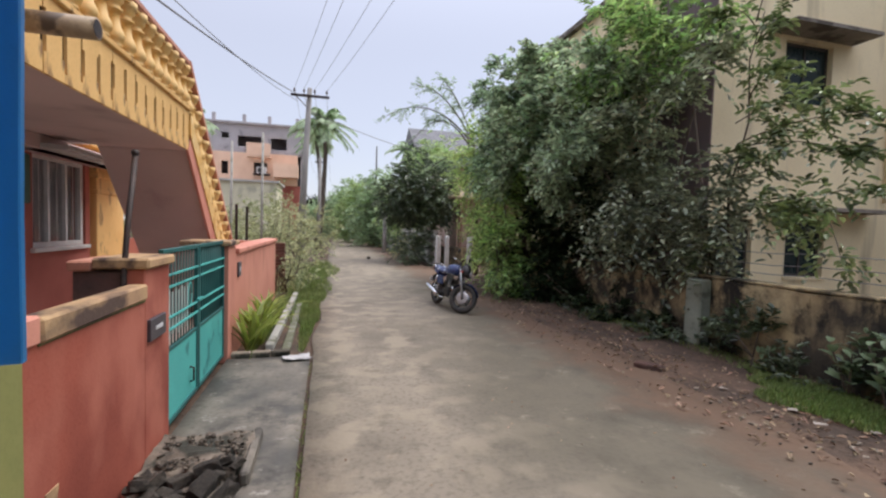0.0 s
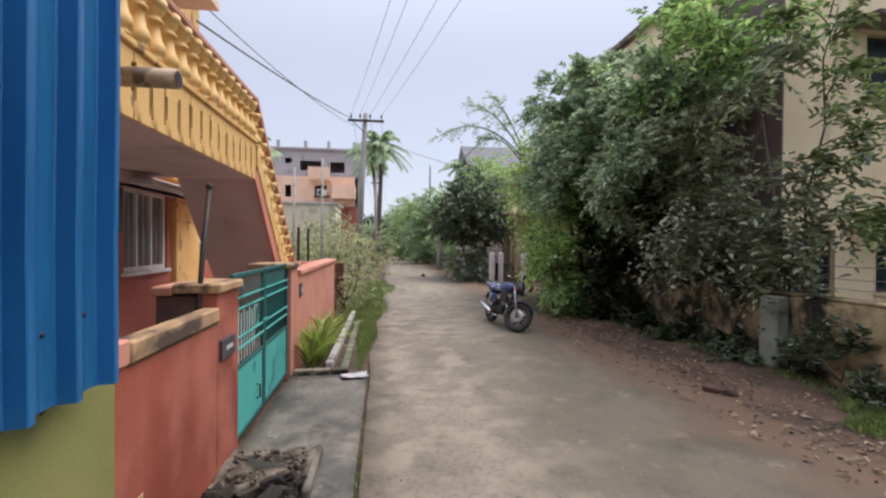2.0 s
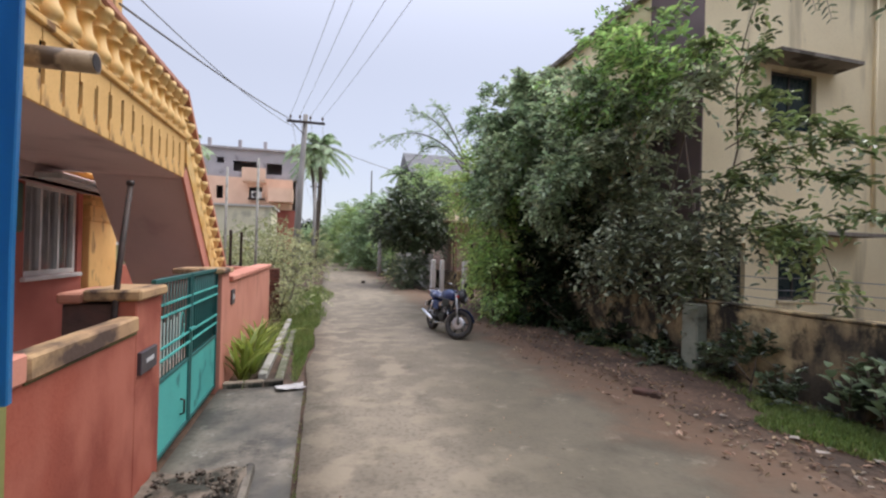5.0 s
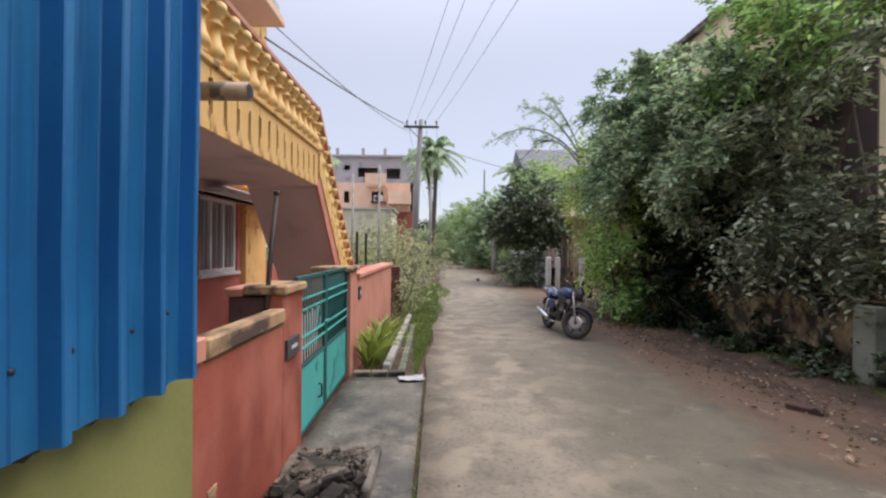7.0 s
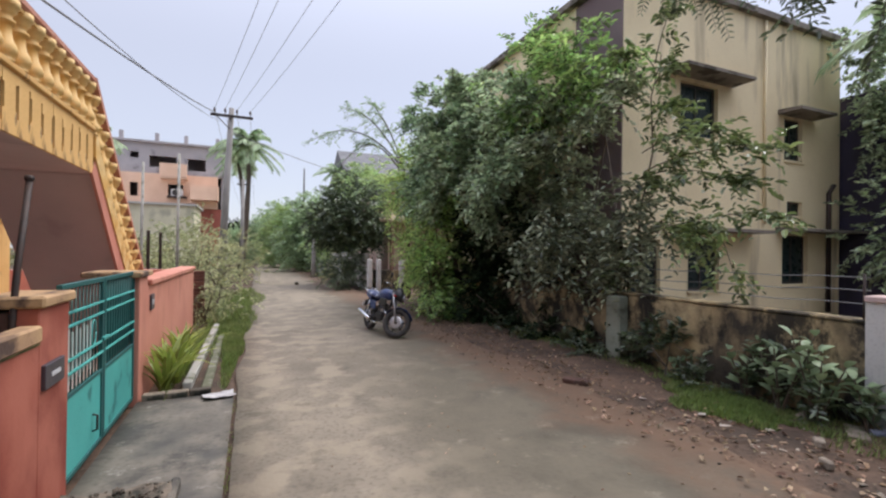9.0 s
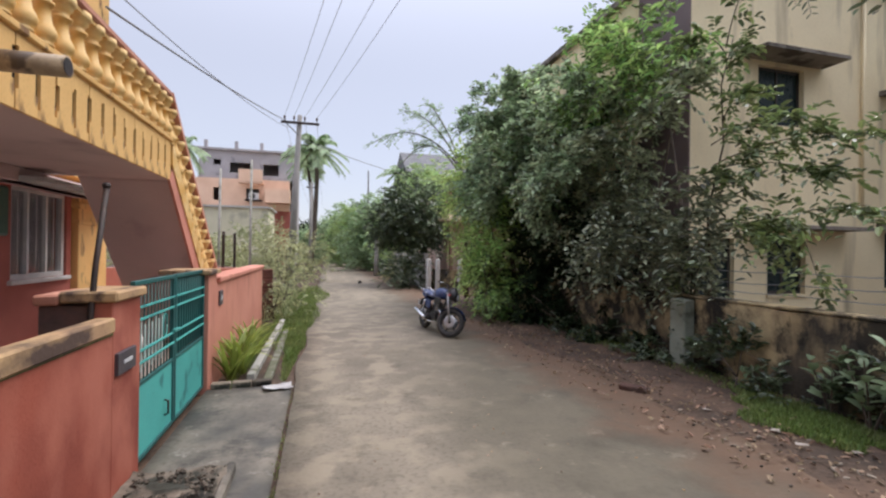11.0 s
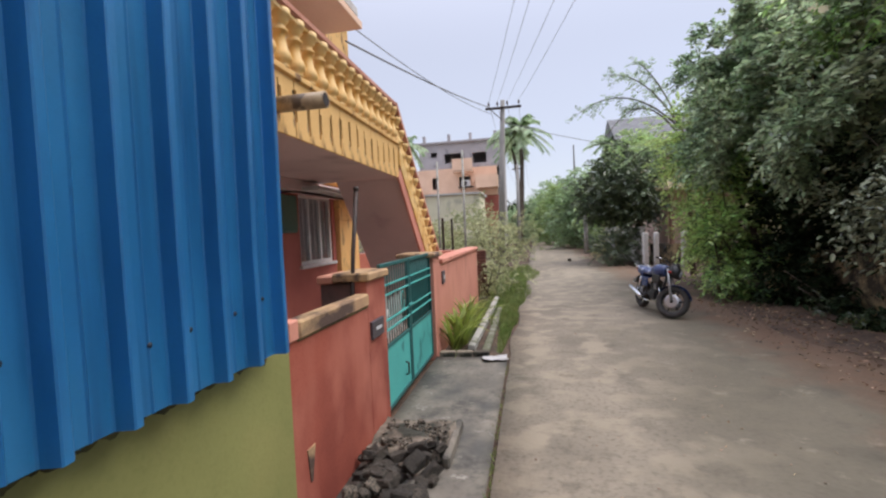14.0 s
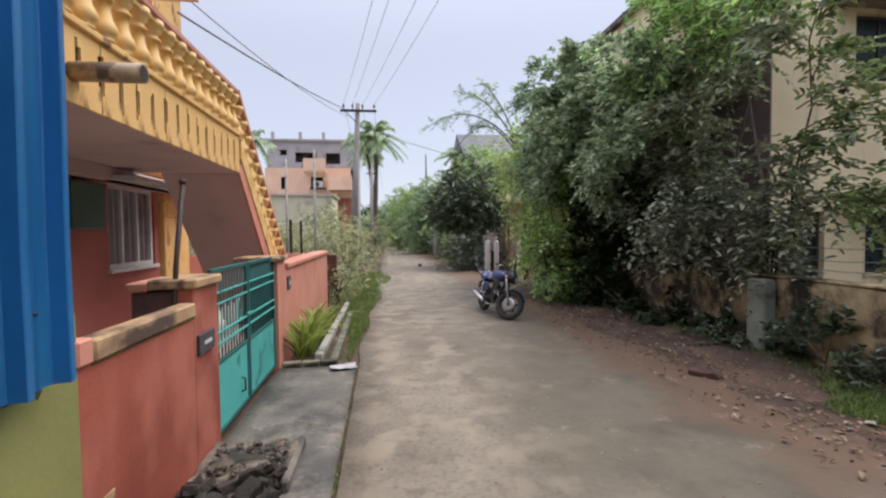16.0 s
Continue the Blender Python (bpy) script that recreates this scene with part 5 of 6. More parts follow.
for i, (x, y, h, r, m) in enumerate(((6.8, 30, 6.2, 2.2, LEAF_FAR_LIGHT), (4.6, 36, 5.6, 2.0, LEAF_FAR), (3.6, 44, 5.4, 2.0, LEAF_FAR_LIGHT), (2.9, 54, 6.0, 2.4, LEAF_FAR), (2.6, 68, 6.0, 2.8, LEAF_FAR),
                                     (-2.4, 62, 4.0, 2.4, LEAF_FAR), (-1.8, 84, 6.0, 3.6, LEAF_DARK), (4.2, 88, 7.0, 4, LEAF_DARK), (1.0, 120, 6, 5, LEAF_FAR), (8.5, 36, 8.0, 2.4, LEAF_FAR_LIGHT))):
    tree("lane_tree", ("light green leafy tree beside the lane", "mid-green leafy tree beside the lane", "dark green leafy tree down the lane")[(LEAF_FAR_LIGHT, LEAF_FAR, LEAF_DARK).index(m)], (x, y, 0),
         [(x - r * 0.4, y, h * 0.7), (x + r * 0.4, y + 0.5, h * 0.75), (x, y - 0.6, h * 0.8)],
         [((x, y, h * 0.72), (r * 0.75, r * 0.8, h * 0.26)), ((x - r * 0.5, y - 0.4, h * 0.45), (r * 0.6, r * 0.7, h * 0.25)), ((x + r * 0.5, y, h * 0.5), (r * 0.65, r * 0.7, h * 0.28)), ((x - r * 0.25, y - 0.8, h * 0.25), (r * 0.6, r * 0.6, h * 0.2))],
         m, 0.14, 26, 40 + i, leaf=0.26, width=0.13, length=0.9, clump=0.5, leaves=10)
tree("plot_tree", "dark tree beside the cream house's corner", (12.6, 4.7, 0), [(12.5, 4.7, 3.5), (12.9, 5.2, 5.2)],
     [((12.6, 4.75, 4.6), (0.7, 0.5, 1.1)), ((13.1, 5.0, 6.0), (0.9, 0.6, 0.9)), ((12.3, 4.6, 2.2), (0.6, 0.4, 0.7))], LEAF_MID, 0.07, 45, 39, leaf=0.13, width=0.06)
# overgrown plot beyond the pink wall
for i, (x, y, h, r) in enumerate(((-0.85, 10.95, 0.8, 0.33), (-0.75, 12.6, 1.15, 0.45), (-0.9, 14.6, 1.6, 0.55), (-1.25, 16.5, 2.2, 0.7), (-0.75, 18.6, 1.9, 0.6), (-1.9, 20, 2.8, 0.9), (-0.5, 24, 2.4, 0.9), (-2.2, 27, 2.9, 1.1))):
    tree("dusty_shrub", "straggly dusty shrub in the overgrown plot", (x, y, 0), [(x - 0.2, y, h * 0.9), (x + 0.25, y + 0.2, h * 0.8), (x, y - 0.3, h)],
         [((x, y, h * 0.6), (r, r, h * 0.42)), ((x + r * 0.3, y - r * 0.4, h * 0.25), (r * 0.8, r * 0.8, h * 0.25))], LEAF_DUSTY, 0.03, 25, 60 + i, "shrub", leaf=0.085, width=0.04, length=0.45, per=5)
for i, (x, y, h, r) in enumerate(((-3.6, 14, 1.5, 1.2), (-4.5, 18, 1.9, 1.5), (-2.7, 17, 1.2, 0.8), (-7, 22, 2.6, 2.2), (-4, 30, 2.8, 2))):
    tree("plot_bush", "low grey-green bush in the overgrown plot", (x, y, 0), [(x - 0.3, y, h * 0.8), (x + 0.3, y, h * 0.8)],
         [((x, y, h * 0.5), (r, r, h * 0.5))], LEAF_DUSTY, 0.04, 30, 80 + i, "shrub", leaf=0.12, width=0.05, length=0.5)


def palm(base, top, spread, seed, count=18):
    rng = np.random.default_rng(seed)
    base, top = Vector(base), Vector(top)
    t = thing("palm_tree", base, label="tall coconut palm with a ragged crown", category="palm tree", group="palms above the houses")
    mid = base.lerp(top, 0.5) + Vector((0.25, 0, 0))
    part("trunk", tube(bmesh.new(), [base, base.lerp(mid, 0.5) + Vector((0.1, 0, 0)), mid, mid.lerp(top, 0.5) + Vector((0.1, 0, 0)), top], [0.22, 0.19, 0.16, 0.15, 0.13], 8), BARK, t)
    for k in range(count):
        az, el = 2 * math.pi * k / count + rng.uniform(-0.2, 0.2), rng.uniform(-0.35, 1.2)
        d = Vector((math.cos(az) * math.cos(el), math.sin(az) * math.cos(el), math.sin(el)))
        ln = spread * rng.uniform(0.8, 1.1)
        rib = [top + d * ln * u - Vector((0, 0, 0.55 * ln * u * u)) for u in np.linspace(0, 1, 14)]
        vs, fs = [], []
        for a, b in zip(rib[1:], rib[2:]):
            fwd = (b - a).normalized()
            side = fwd.cross(Vector((0, 0, 1))).normalized()
            for q in range(2):
                p = a.lerp(b, q / 2)
                for sgn in (-1, 1):
                    tip = p + (side * sgn * 0.8 + fwd * 0.5 + Vector((0, 0, -0.45))).normalized() * ln * 0.26
                    i = len(vs)
                    vs += [tuple(p - fwd * 0.075), tuple(p + fwd * 0.075), tuple(tip)]
                    fs.append((i, i + 1, i + 2))
        fr = from_arrays("frond", vs, fs, LEAF_FAR, t)
        part("midrib", tube(bmesh.new(), rib[::2], [0.03, 0.025, 0.02, 0.018, 0.014, 0.01, 0.006], 5), BARK, fr)


palm((-0.7, 34, 0), (-0.30, 34, 9.0), 2.5, 5, 28)
palm((-0.6, 37, 0), (-0.95, 37, 8.4), 2.0, 8, 18)
palm((-9.6, 37, 0), (-9.7, 37, 9.2), 2.0, 6, 14)
palm((7.6, 42, 0), (7.2, 42, 8.8), 2.4, 7, 16)
palm((12.6, 4.2, 0), (12.6, 4.2, 6.6), 1.9, 9, 16)


# ---- grass, weeds, litter ----
def blades(name, label, n, spot, height, mat, seed, width=0.008, category="grass"):
    rng = np.random.default_rng(seed)
    p = spot(rng, n)
    h = height * rng.uniform(0.4, 1.2, n)
    d = unit(np.column_stack([rng.normal(0, 0.5, n), rng.normal(0, 0.5, n), np.ones(n)]))
    side = unit(np.column_stack([rng.normal(size=n), rng.normal(size=n), np.zeros(n)])) * width
    v = np.stack([p - side, p + side, p + d * h[:, None]], 1).reshape(-1, 3)
    f = np.arange(3 * n).reshape(-1, 3)
    return from_arrays(name, v, f, mat, None, label, category=category, kind="stuff")


def patch(cx, cy, rx, ry, z=0.0):
    def spot(rng, n):
        a, r = rng.uniform(0, 2 * math.pi, n), 1.25 * rng.uniform(0, 1, n) ** 0.8
        k = 1 + 0.25 * np.sin(3 * a + cx) + 0.15 * np.sin(7 * a)
        return np.column_stack([cx + rx * r * k * np.cos(a), cy + ry * r * k * np.sin(a), np.full(n, z)])
    return spot


blades("verge_grass", "short green grass on the soil verge", 11000, patch(4.7, 3.05, 0.36, 0.72, 0.03), 0.075, GRASS, 1)
blades("verge_grass", "thin grass before the whitewashed wall", 900, patch(4.95, 1.9, 0.3, 0.5, 0.03), 0.09, GRASS, 2)
blades("verge_grass", "thin weeds at the stained wall's foot", 2500, patch(5.0, 6.0, 0.2, 2.4, 0.02), 0.10, GRASS, 3)
blades("lane_grass", "rough green grass between kerb and lane", 14000, patch(-0.26, 9.6, 0.2, 2.2, -0.03), 0.10, GRASS, 4)
blades("lane_grass", "rough green grass under the dusty shrubs", 9000, patch(-0.5, 14.5, 0.68, 4.2, -0.04), 0.18, GRASS, 5, 0.012)
blades("lane_grass", "weedy grass inside the planting bed", 2600, patch(-0.85, 8.2, 0.13, 1.7, -0.02), 0.16, GRASS, 6)
blades("plot_grass", "tall dry grass in the overgrown plot", 9000, patch(-3.6, 14, 2.2, 3.2, -0.04), 0.7, LEAF_DUSTY, 7, 0.012)
blades("joint_weeds", "tiny weeds in the slab's joint", 260, lambda r, n: np.column_stack([-0.115 + r.normal(0, 0.02, n), 2.0 + 3.6 * r.uniform(0, 1, n) ** 2, np.full(n, -0.03)]), 0.06, GRASS, 8, 0.005)
rng = np.random.default_rng(77)
n = 1500
lp = np.column_stack([rng.normal(4.15, 0.5, n).clip(3.2, 5.2), rng.uniform(1.2, 10, n), rng.uniform(0.0, 0.05, n) + 0.01])
a = rng.uniform(0, 2 * math.pi, n)
v, f = leaf_arrays(lp, np.column_stack([np.cos(a), np.sin(a), rng.normal(0, 0.25, n)]), rng.uniform(0.025, 0.075, n), rng.uniform(0.015, 0.04, n), rng=rng)
from_arrays("fallen_leaves", v, f, DRYLEAF, None, "dry fallen leaves strewn on the verge", category="leaf litter", kind="stuff")
n = 260
lp = np.column_stack([rng.uniform(0.1, 3.4, n), rng.uniform(1.5, 14, n), np.full(n, 0.008)])
a = rng.uniform(0, 2 * math.pi, n)
v, f = leaf_arrays(lp, np.column_stack([np.cos(a), np.sin(a), np.zeros(n)]), rng.uniform(0.012, 0.03, n), rng.uniform(0.008, 0.018, n), rng=rng)
from_arrays("road_litter", v, f, DRYLEAF, None, "small leaf scraps on the concrete lane", category="leaf litter", kind="stuff")


def rock(seed, squash=0.7):
    bm = bmesh.new()
    bmesh.ops.create_icosphere(bm, subdivisions=2, radius=1)
    for v in bm.verts:
        p = v.co.copy()
        for ax in range(3):
            lim = 0.62 + 0.1 * noise.noise(Vector((seed, ax, 1)))
            p[ax] = max(-lim, min(lim, p[ax]))
        v.co = p * (1 + 0.22 * noise.noise(v.co * 1.7 + Vector((seed, seed, 0))))
        v.co.z *= squash
    return bm


# darker stone colour, given to most of the heap's larger stones
DARK_STONE = material("dark_brown_stone", (0.066, 0.053, 0.041), (0.03, 0.026, 0.021), 0.9, 5, 35, 0.7, piece=0.5)
DARK_ROCKS = [shared("stone", rock(k * 2.9, 0.55 + 0.08 * k), DARK_STONE) for k in range(5)]
ROCKS = [shared("stone", rock(k * 3.7, 0.55 + 0.08 * k), STONE) for k in range(5)]
heap = thing("rubble_heap", (-0.78, 2.9, 0), label="broken slab of rubble and dark stones beside the red wall", category="rubble")
slabm = blk(-1.04, -0.44, 2.85, 3.36, 0.0, 0.075)
bmesh.ops.subdivide_edges(slabm, edges=slabm.edges[:], cuts=9, use_grid_fill=True)
for q in slabm.verts:
    if q.co.z > 0.05:
        q.co.z += 0.05 * noise.noise(Vector((q.co.x * 5, q.co.y * 5, 3)))
rough_up(slabm, 0.03, 9, 2)
part("broken_slab", slabm, STONE, heap)
rr = random.Random(3)
for k in range(230):
    if k < 64:
        x, y, size = rr.uniform(-1.0, -0.46), rr.uniform(1.95, 2.95), rr.uniform(0.04, 0.10)
        z = size * 0.35 + (0.07 if k % 3 == 0 and 2.2 < y else 0.0)
    else:
        x, y, size = rr.uniform(-1.0, -0.46), rr.uniform(2.88, 3.34), rr.uniform(0.008, 0.026)
        z = 0.08 + size * 0.3
    piece("stone", (DARK_ROCKS if k < 64 and k % 4 else ROCKS)[k % 5], heap, (x, y, z), (rr.uniform(-0.5, 0.5), rr.uniform(-0.5, 0.5), rr.uniform(0, 6)), (size * 1.25, size * rr.uniform(0.7, 1.2), size * 0.9))
part("kerb_chunk", rough_up(blk(-0.455, -0.40, 2.75, 3.4, 0.0, 0.085, bevel=0.015), 0.012, 6), SLAB, heap)
vs, fs = [], []
for k in range(300):
    rb = bmesh.new()
    bmesh.ops.create_icosphere(rb, subdivisions=1, radius=1)
    c, sz = Vector((rr.gauss(3.95, 0.4), rr.uniform(1.2, 9), 0.01)), rr.uniform(0.006, 0.019)
    i = len(vs)
    rb.verts.index_update()
    vs += [tuple(c + Vector((v.co.x * sz, v.co.y * sz * 0.8, v.co.z * sz * 0.5)) * (1 + 0.3 * noise.noise(v.co * 2 + c))) for v in rb.verts]
    fs += [tuple(i + v.index for v in f.verts) for f in rb.faces]
    rb.free()
from_arrays("verge_stones", vs, fs, STONE, None, "small stones and brick bits on the verge", category="stones", kind="stuff")
far_stone = thing("lane_stone", (2.0, 21.9, 0), label="small dark stone lying on the lane", category="stone")
fsb = rock(8.0)
fsb.transform(Matrix.Translation((2.0, 21.9, 0.06)) @ Matrix.Scale(0.13, 4))
part("body", fsb, DARK_STONE, far_stone)
half_brick = thing("loose_brick", (3.75, 4.4, 0), label="broken red brick lying on the verge", category="brick")
part("body", rough_up(blk(3.60, 3.90, 4.32, 4.46, -0.01, 0.06, bevel=0.014), 0.014, 12), material("dark_weathered_brick", (0.12, 0.06, 0.045), (0.07, 0.04, 0.03), 0.9, 9, 50, 0.5), half_brick)
half_brick.rotation_euler = (0, 0, radians(-52))
CHIP = material("pale_rubble_chip", (0.34, 0.285, 0.22), (0.22, 0.18, 0.14), 0.9, 9, 50, 0.3, piece=0.5)
CHIPS = [shared("chip", rock(40 + k * 2.3, 0.4), CHIP) for k in range(4)]
spill = thing("rubble_spill", (4.5, 2.0, 0), label="pale plaster chips and lumps strewn over the soil verge", category="rubble")
cr = random.Random(21)
for k in range(100):
    y = cr.uniform(1.4, 7.5)
    x = min(5.15, max(3.45, cr.gauss(4.25 if y < 3 else 4.1, 0.42)))
    size = cr.choice((0.008, 0.01, 0.014, 0.02)) * (1.3 if y < 3 else 1.0)
    piece("chip", CHIPS[k % 4], spill, (x, y, 0.03 * min(1, max(0, (x - 3.5) / 1.2)) + size * 0.2), (cr.uniform(-0.3, 0.3), cr.uniform(-0.3, 0.3), cr.uniform(0, 6)), (size * 1.6, size, size))
for x, y, w, d, rz in ((4.95, 2.12, 0.34, 0.16, 0.5), (5.02, 2.55, 0.22, 0.12, 0.15), (4.45, 2.15, 0.11, 0.08, 0.7), (4.05, 1.9, 0.12, 0.06, 1.0), (4.75, 1.75, 0.28, 0.10, 0.2)):
    lump = rough_up(blk(-w / 2, w / 2, -d / 2, d / 2, -0.02, 0.045, bevel=0.012), 0.014, 9, x)
    lump.transform(Matrix.Translation((x, y, 0.035)) @ Matrix.Rotation(rz, 4, "Z"))
    part("plaster_lump", lump, CHIP, spill)
stub = thing("pipe_stub", (5.08, 2.0, 0.05), label="short blue-grey plastic pipe lying in the rubble", category="pipe")
part("tube", tube(bmesh.new(), [(5.0, 2.05, 0.08), (5.2, 1.93, 0.085)], 0.035, 12), material("blue_grey_plastic", (0.30, 0.33, 0.45), (0.22, 0.25, 0.36), 0.5), stub)
LITTER = material("dirty_paper_litter", (0.46, 0.40, 0.34), (0.34, 0.29, 0.24), 0.9, 10, 60, 0.1)
for x, y, w, h, rz in ((4.15, 3.0, 0.10, 0.07, 0.5), (4.35, 2.5, 0.09, 0.06, 1.2), (4.0, 3.6, 0.07, 0.05, 2.0), (4.7, 2.35, 0.12, 0.08, 0.2), (4.05, 2.7, 0.08, 0.04, 2.6), (4.9, 7.2, 0.06, 0.05, 0.3), (4.75, 6.5, 0.06, 0.05, 1.3)):
    sc = thing("paper_scrap", (x, y, 0.03), label="pale crumpled paper scrap on the soil", category="litter", group="paper scraps on the verge")
    gb = bmesh.new()
    bmesh.ops.create_grid(gb, x_segments=4, y_segments=4, size=0.5, matrix=pose(x, y, 0.045, 0, 0, math.degrees(rz)) @ Matrix.Diagonal((w, h, 1, 1)))
    rough_up(gb, 0.02, 14, x)
    bmesh.ops.solidify(gb, geom=gb.faces[:], thickness=0.002)
    part("sheet", gb, LITTER, sc)
bag = thing("plastic_bag", (-0.3, 5.35, 0), label="crumpled white plastic bag on the slab", category="litter")
gb = bmesh.new()
bmesh.ops.create_grid(gb, x_segments=9, y_segments=7, size=0.5, matrix=pose(-0.28, 5.38, 0.035, 0, 0, 12) @ Matrix.Diagonal((0.30, 0.20, 1, 1)))
rough_up(gb, 0.022, 11, 4)
for v in gb.verts:
    v.co.z = max(v.co.z, 0.012)
bmesh.ops.solidify(gb, geom=gb.faces[:], thickness=0.002)
part("sheet", gb, PAPER, bag)

# planting bed
MOSSY = material("mossy_concrete", (0.15, 0.15, 0.10), (0.10, 0.105, 0.06), 0.95, 4, 40, 0.4, stain=(0.24, 0.23, 0.19), stain_amount=0.35, stain_size=5)
bed = thing("bed_edging", (-0.7, 5.55, 0), label="dark brick edging at the planting bed's front", category="edging")
bk = shared("brick", block(bmesh.new(), -0.105, 0.105, -0.05, 0.05, 0, 0.07, 0.01), STONE)
for k, x in enumerate((-0.92, -0.70, -0.48)):
    piece("brick", bk, bed, (x, 5.56 + 0.01 * k, -0.005), (0, 0, 0.03 * (k - 1)))
for x0, x1, y0, y1, lab in ((-0.64, -0.61, 5.85, 10.3, "long pale concrete kerb strip beside the bed"), (-0.44, -0.46, 5.75, 9.2, "narrow mossy concrete kerb strip beside the grass")):
    kb = thing("kerb_strip", (x0, y0, 0), label=lab, category="kerb")
    kbm = blk(x0 - 0.05, x0 + 0.05, y0, y1, -0.02, 0.075 if x0 < -0.5 else 0.035, bevel=0.01)
    for v in kbm.verts:
        v.co.x += (x1 - x0) * (v.co.y - y0) / (y1 - y0)
    part("strip", rough_up(kbm, 0.01, 3), PLANK if x0 < -0.5 else MOSSY, kb)


def blade_mesh(length, width, curl, seed):
    bm = bmesh.new()
    rows = []
    for k in range(8):
        u = k / 7
        w = width * (1 - u ** 2.2) * (0.6 + 0.8 * min(u * 4, 1)) / 1.4 + 0.001
        x, z = length * (0.35 * u + curl * u * u), length * (u - curl * 0.9 * u * u * u)
        rows.append([bm.verts.new((x, -w, z + w * 0.25)), bm.verts.new((x, 0, z)), bm.verts.new((x, w, z + w * 0.25))])
    for r, q in zip(rows, rows[1:]):
        bm.faces.new((r[0], r[1], q[1], q[0])).smooth = True
        bm.faces.new((r[1], r[2], q[2], q[1])).smooth = True
    return bm


LILY = material("bright_strap_leaf", (0.36, 0.40, 0.08), (0.20, 0.30, 0.06), 0.45, 3, 30, 0.0, piece=0.35, fine_amount=0.0, through_light=0.3)
STRAPS = [shared("leaf", blade_mesh(0.66 + 0.06 * k, 0.024, 0.22 + 0.1 * k, k), LILY) for k in range(4)]
for x, y, cnt in ((-0.88, 5.85, 18), (-0.80, 6.15, 20), (-0.90, 6.5, 18), (-0.82, 6.9, 18), (-0.90, 7.3, 14)):
    li = thing("strap_leaf_plant", (x, y, 0), label="green and yellow strap-leaved plant in the bed", category="plant", group="strap-leaved plants in the bed")
    for k in range(cnt):
        s2 = rr.uniform(0.7, 1.1)
        piece("leaf", STRAPS[k % 4], li, (x + rr.uniform(-0.05, 0.05), y + rr.uniform(-0.05, 0.05), 0), (rr.uniform(-0.2, 0.2), rr.uniform(-0.25, 0.15), rr.uniform(0, 6.28)), (s2, 1, s2))


def oval_leaf(length, width):
    bm = bmesh.new()
    rows = []
    for k in range(7):
        u = k / 6
        w = width * math.sin(math.pi * min(1, 0.06 + 0.94 * u)) ** 0.75 * 0.5 + 0.001
        rows.append([bm.verts.new((length * u, sy * w, 0.18 * length * u * (1 - u) * 2 + abs(sy) * w * 0.25)) for sy in (-1, 0, 1)])
    for r, q in zip(rows, rows[1:]):
        bm.faces.new((r[0], r[1], q[1], q[0])).smooth = True
        bm.faces.new((r[1], r[2], q[2], q[1])).smooth = True
    return bm


WAXY = material("waxy_grey_green_leaf", (0.28, 0.36, 0.21), (0.20, 0.28, 0.14), 0.45, 3, 30, 0.0, piece=0.3, fine_amount=0.0, through_light=0.2)
OVALS = [shared("leaf", oval_leaf(0.17 + 0.02 * k, 0.095 + 0.01 * k), WAXY) for k in range(3)]
for x, y, stems, h in ((4.95, 2.75, 6, 0.80), (5.05, 3.15, 4, 0.62), (4.9, 2.4, 6, 0.80), (5.0, 2.05, 4, 0.5)):
    wp = thing("broad_leaf_plant", (x, y, 0), label="waxy broad-leaved wild plant on the verge", category="plant", group="broad-leaved plants on the verge")
    for k in range(stems):
        az, lean = rr.uniform(0, 6.28), rr.uniform(0.1, 0.4)
        top = Vector((x + math.cos(az) * lean * h, y + math.sin(az) * lean * h, h * rr.uniform(0.75, 1.1)))
        part("stem", tube(bmesh.new(), [(x, y, 0), Vector((x, y, 0)).lerp(top, 0.5) + Vector((0, 0, 0.04)), top], [0.012, 0.009, 0.006], 5), BARK, wp)
        for j in range(8):
            p = Vector((x, y, 0)).lerp(top, 0.35 + 0.65 * j / 7)
            piece("leaf", OVALS[j % 3], wp, p, (rr.uniform(-0.3, 0.3), rr.uniform(-0.7, -0.1), az + j * 1.65 + rr.uniform(-0.3, 0.3)), (1.0 - 0.04 * j,) * 3)
tree("verge_weed", "dark leafy weed against the stained wall", (4.95, 4.1, 0), [(4.9, 4.1, 0.5), (5.0, 4.4, 0.55), (4.95, 3.8, 0.4)], [((4.98, 4.15, 0.28), (0.2, 0.45, 0.24))], LEAF_DEEP, 0.015, 80, 91, "plant", leaf=0.10, width=0.045, length=0.3, clump=0.1)
tree("verge_weed", "leafy green weed against the stained wall", (5.0, 2.5, 0), [(5.0, 2.5, 0.5), (5.05, 2.9, 0.5)], [((5.05, 2.6, 0.35), (0.2, 0.6, 0.3))], LEAF_DEEP, 0.015, 90, 92, "plant", leaf=0.08, width=0.035, length=0.3, clump=0.1)

tree("wall_foot_weed", "low dark weeds along the stained wall's foot", (5.05, 6.0, 0), [(5.05, 5.2, 0.2), (5.05, 6.4, 0.25), (5.0, 7.4, 0.25)],
     [((5.05, 4.9, 0.12), (0.16, 0.35, 0.16)), ((5.0, 5.7, 0.14), (0.2, 0.5, 0.18)), ((5.0, 6.7, 0.10), (0.18, 0.6, 0.11)), ((4.95, 7.7, 0.12), (0.2, 0.5, 0.13)), ((5.0, 3.5, 0.12), (0.2, 0.3, 0.14))], LEAF_DEEP, 0.012, 110, 93, "plant", leaf=0.07, width=0.035, length=0.22, clump=0.1)

# stack of bricks beyond the pink wall's end
stack = thing("brick_stack", (-1.0, 11.5, 0), label="stack of red bricks half hidden by shrubs", category="brick stack")
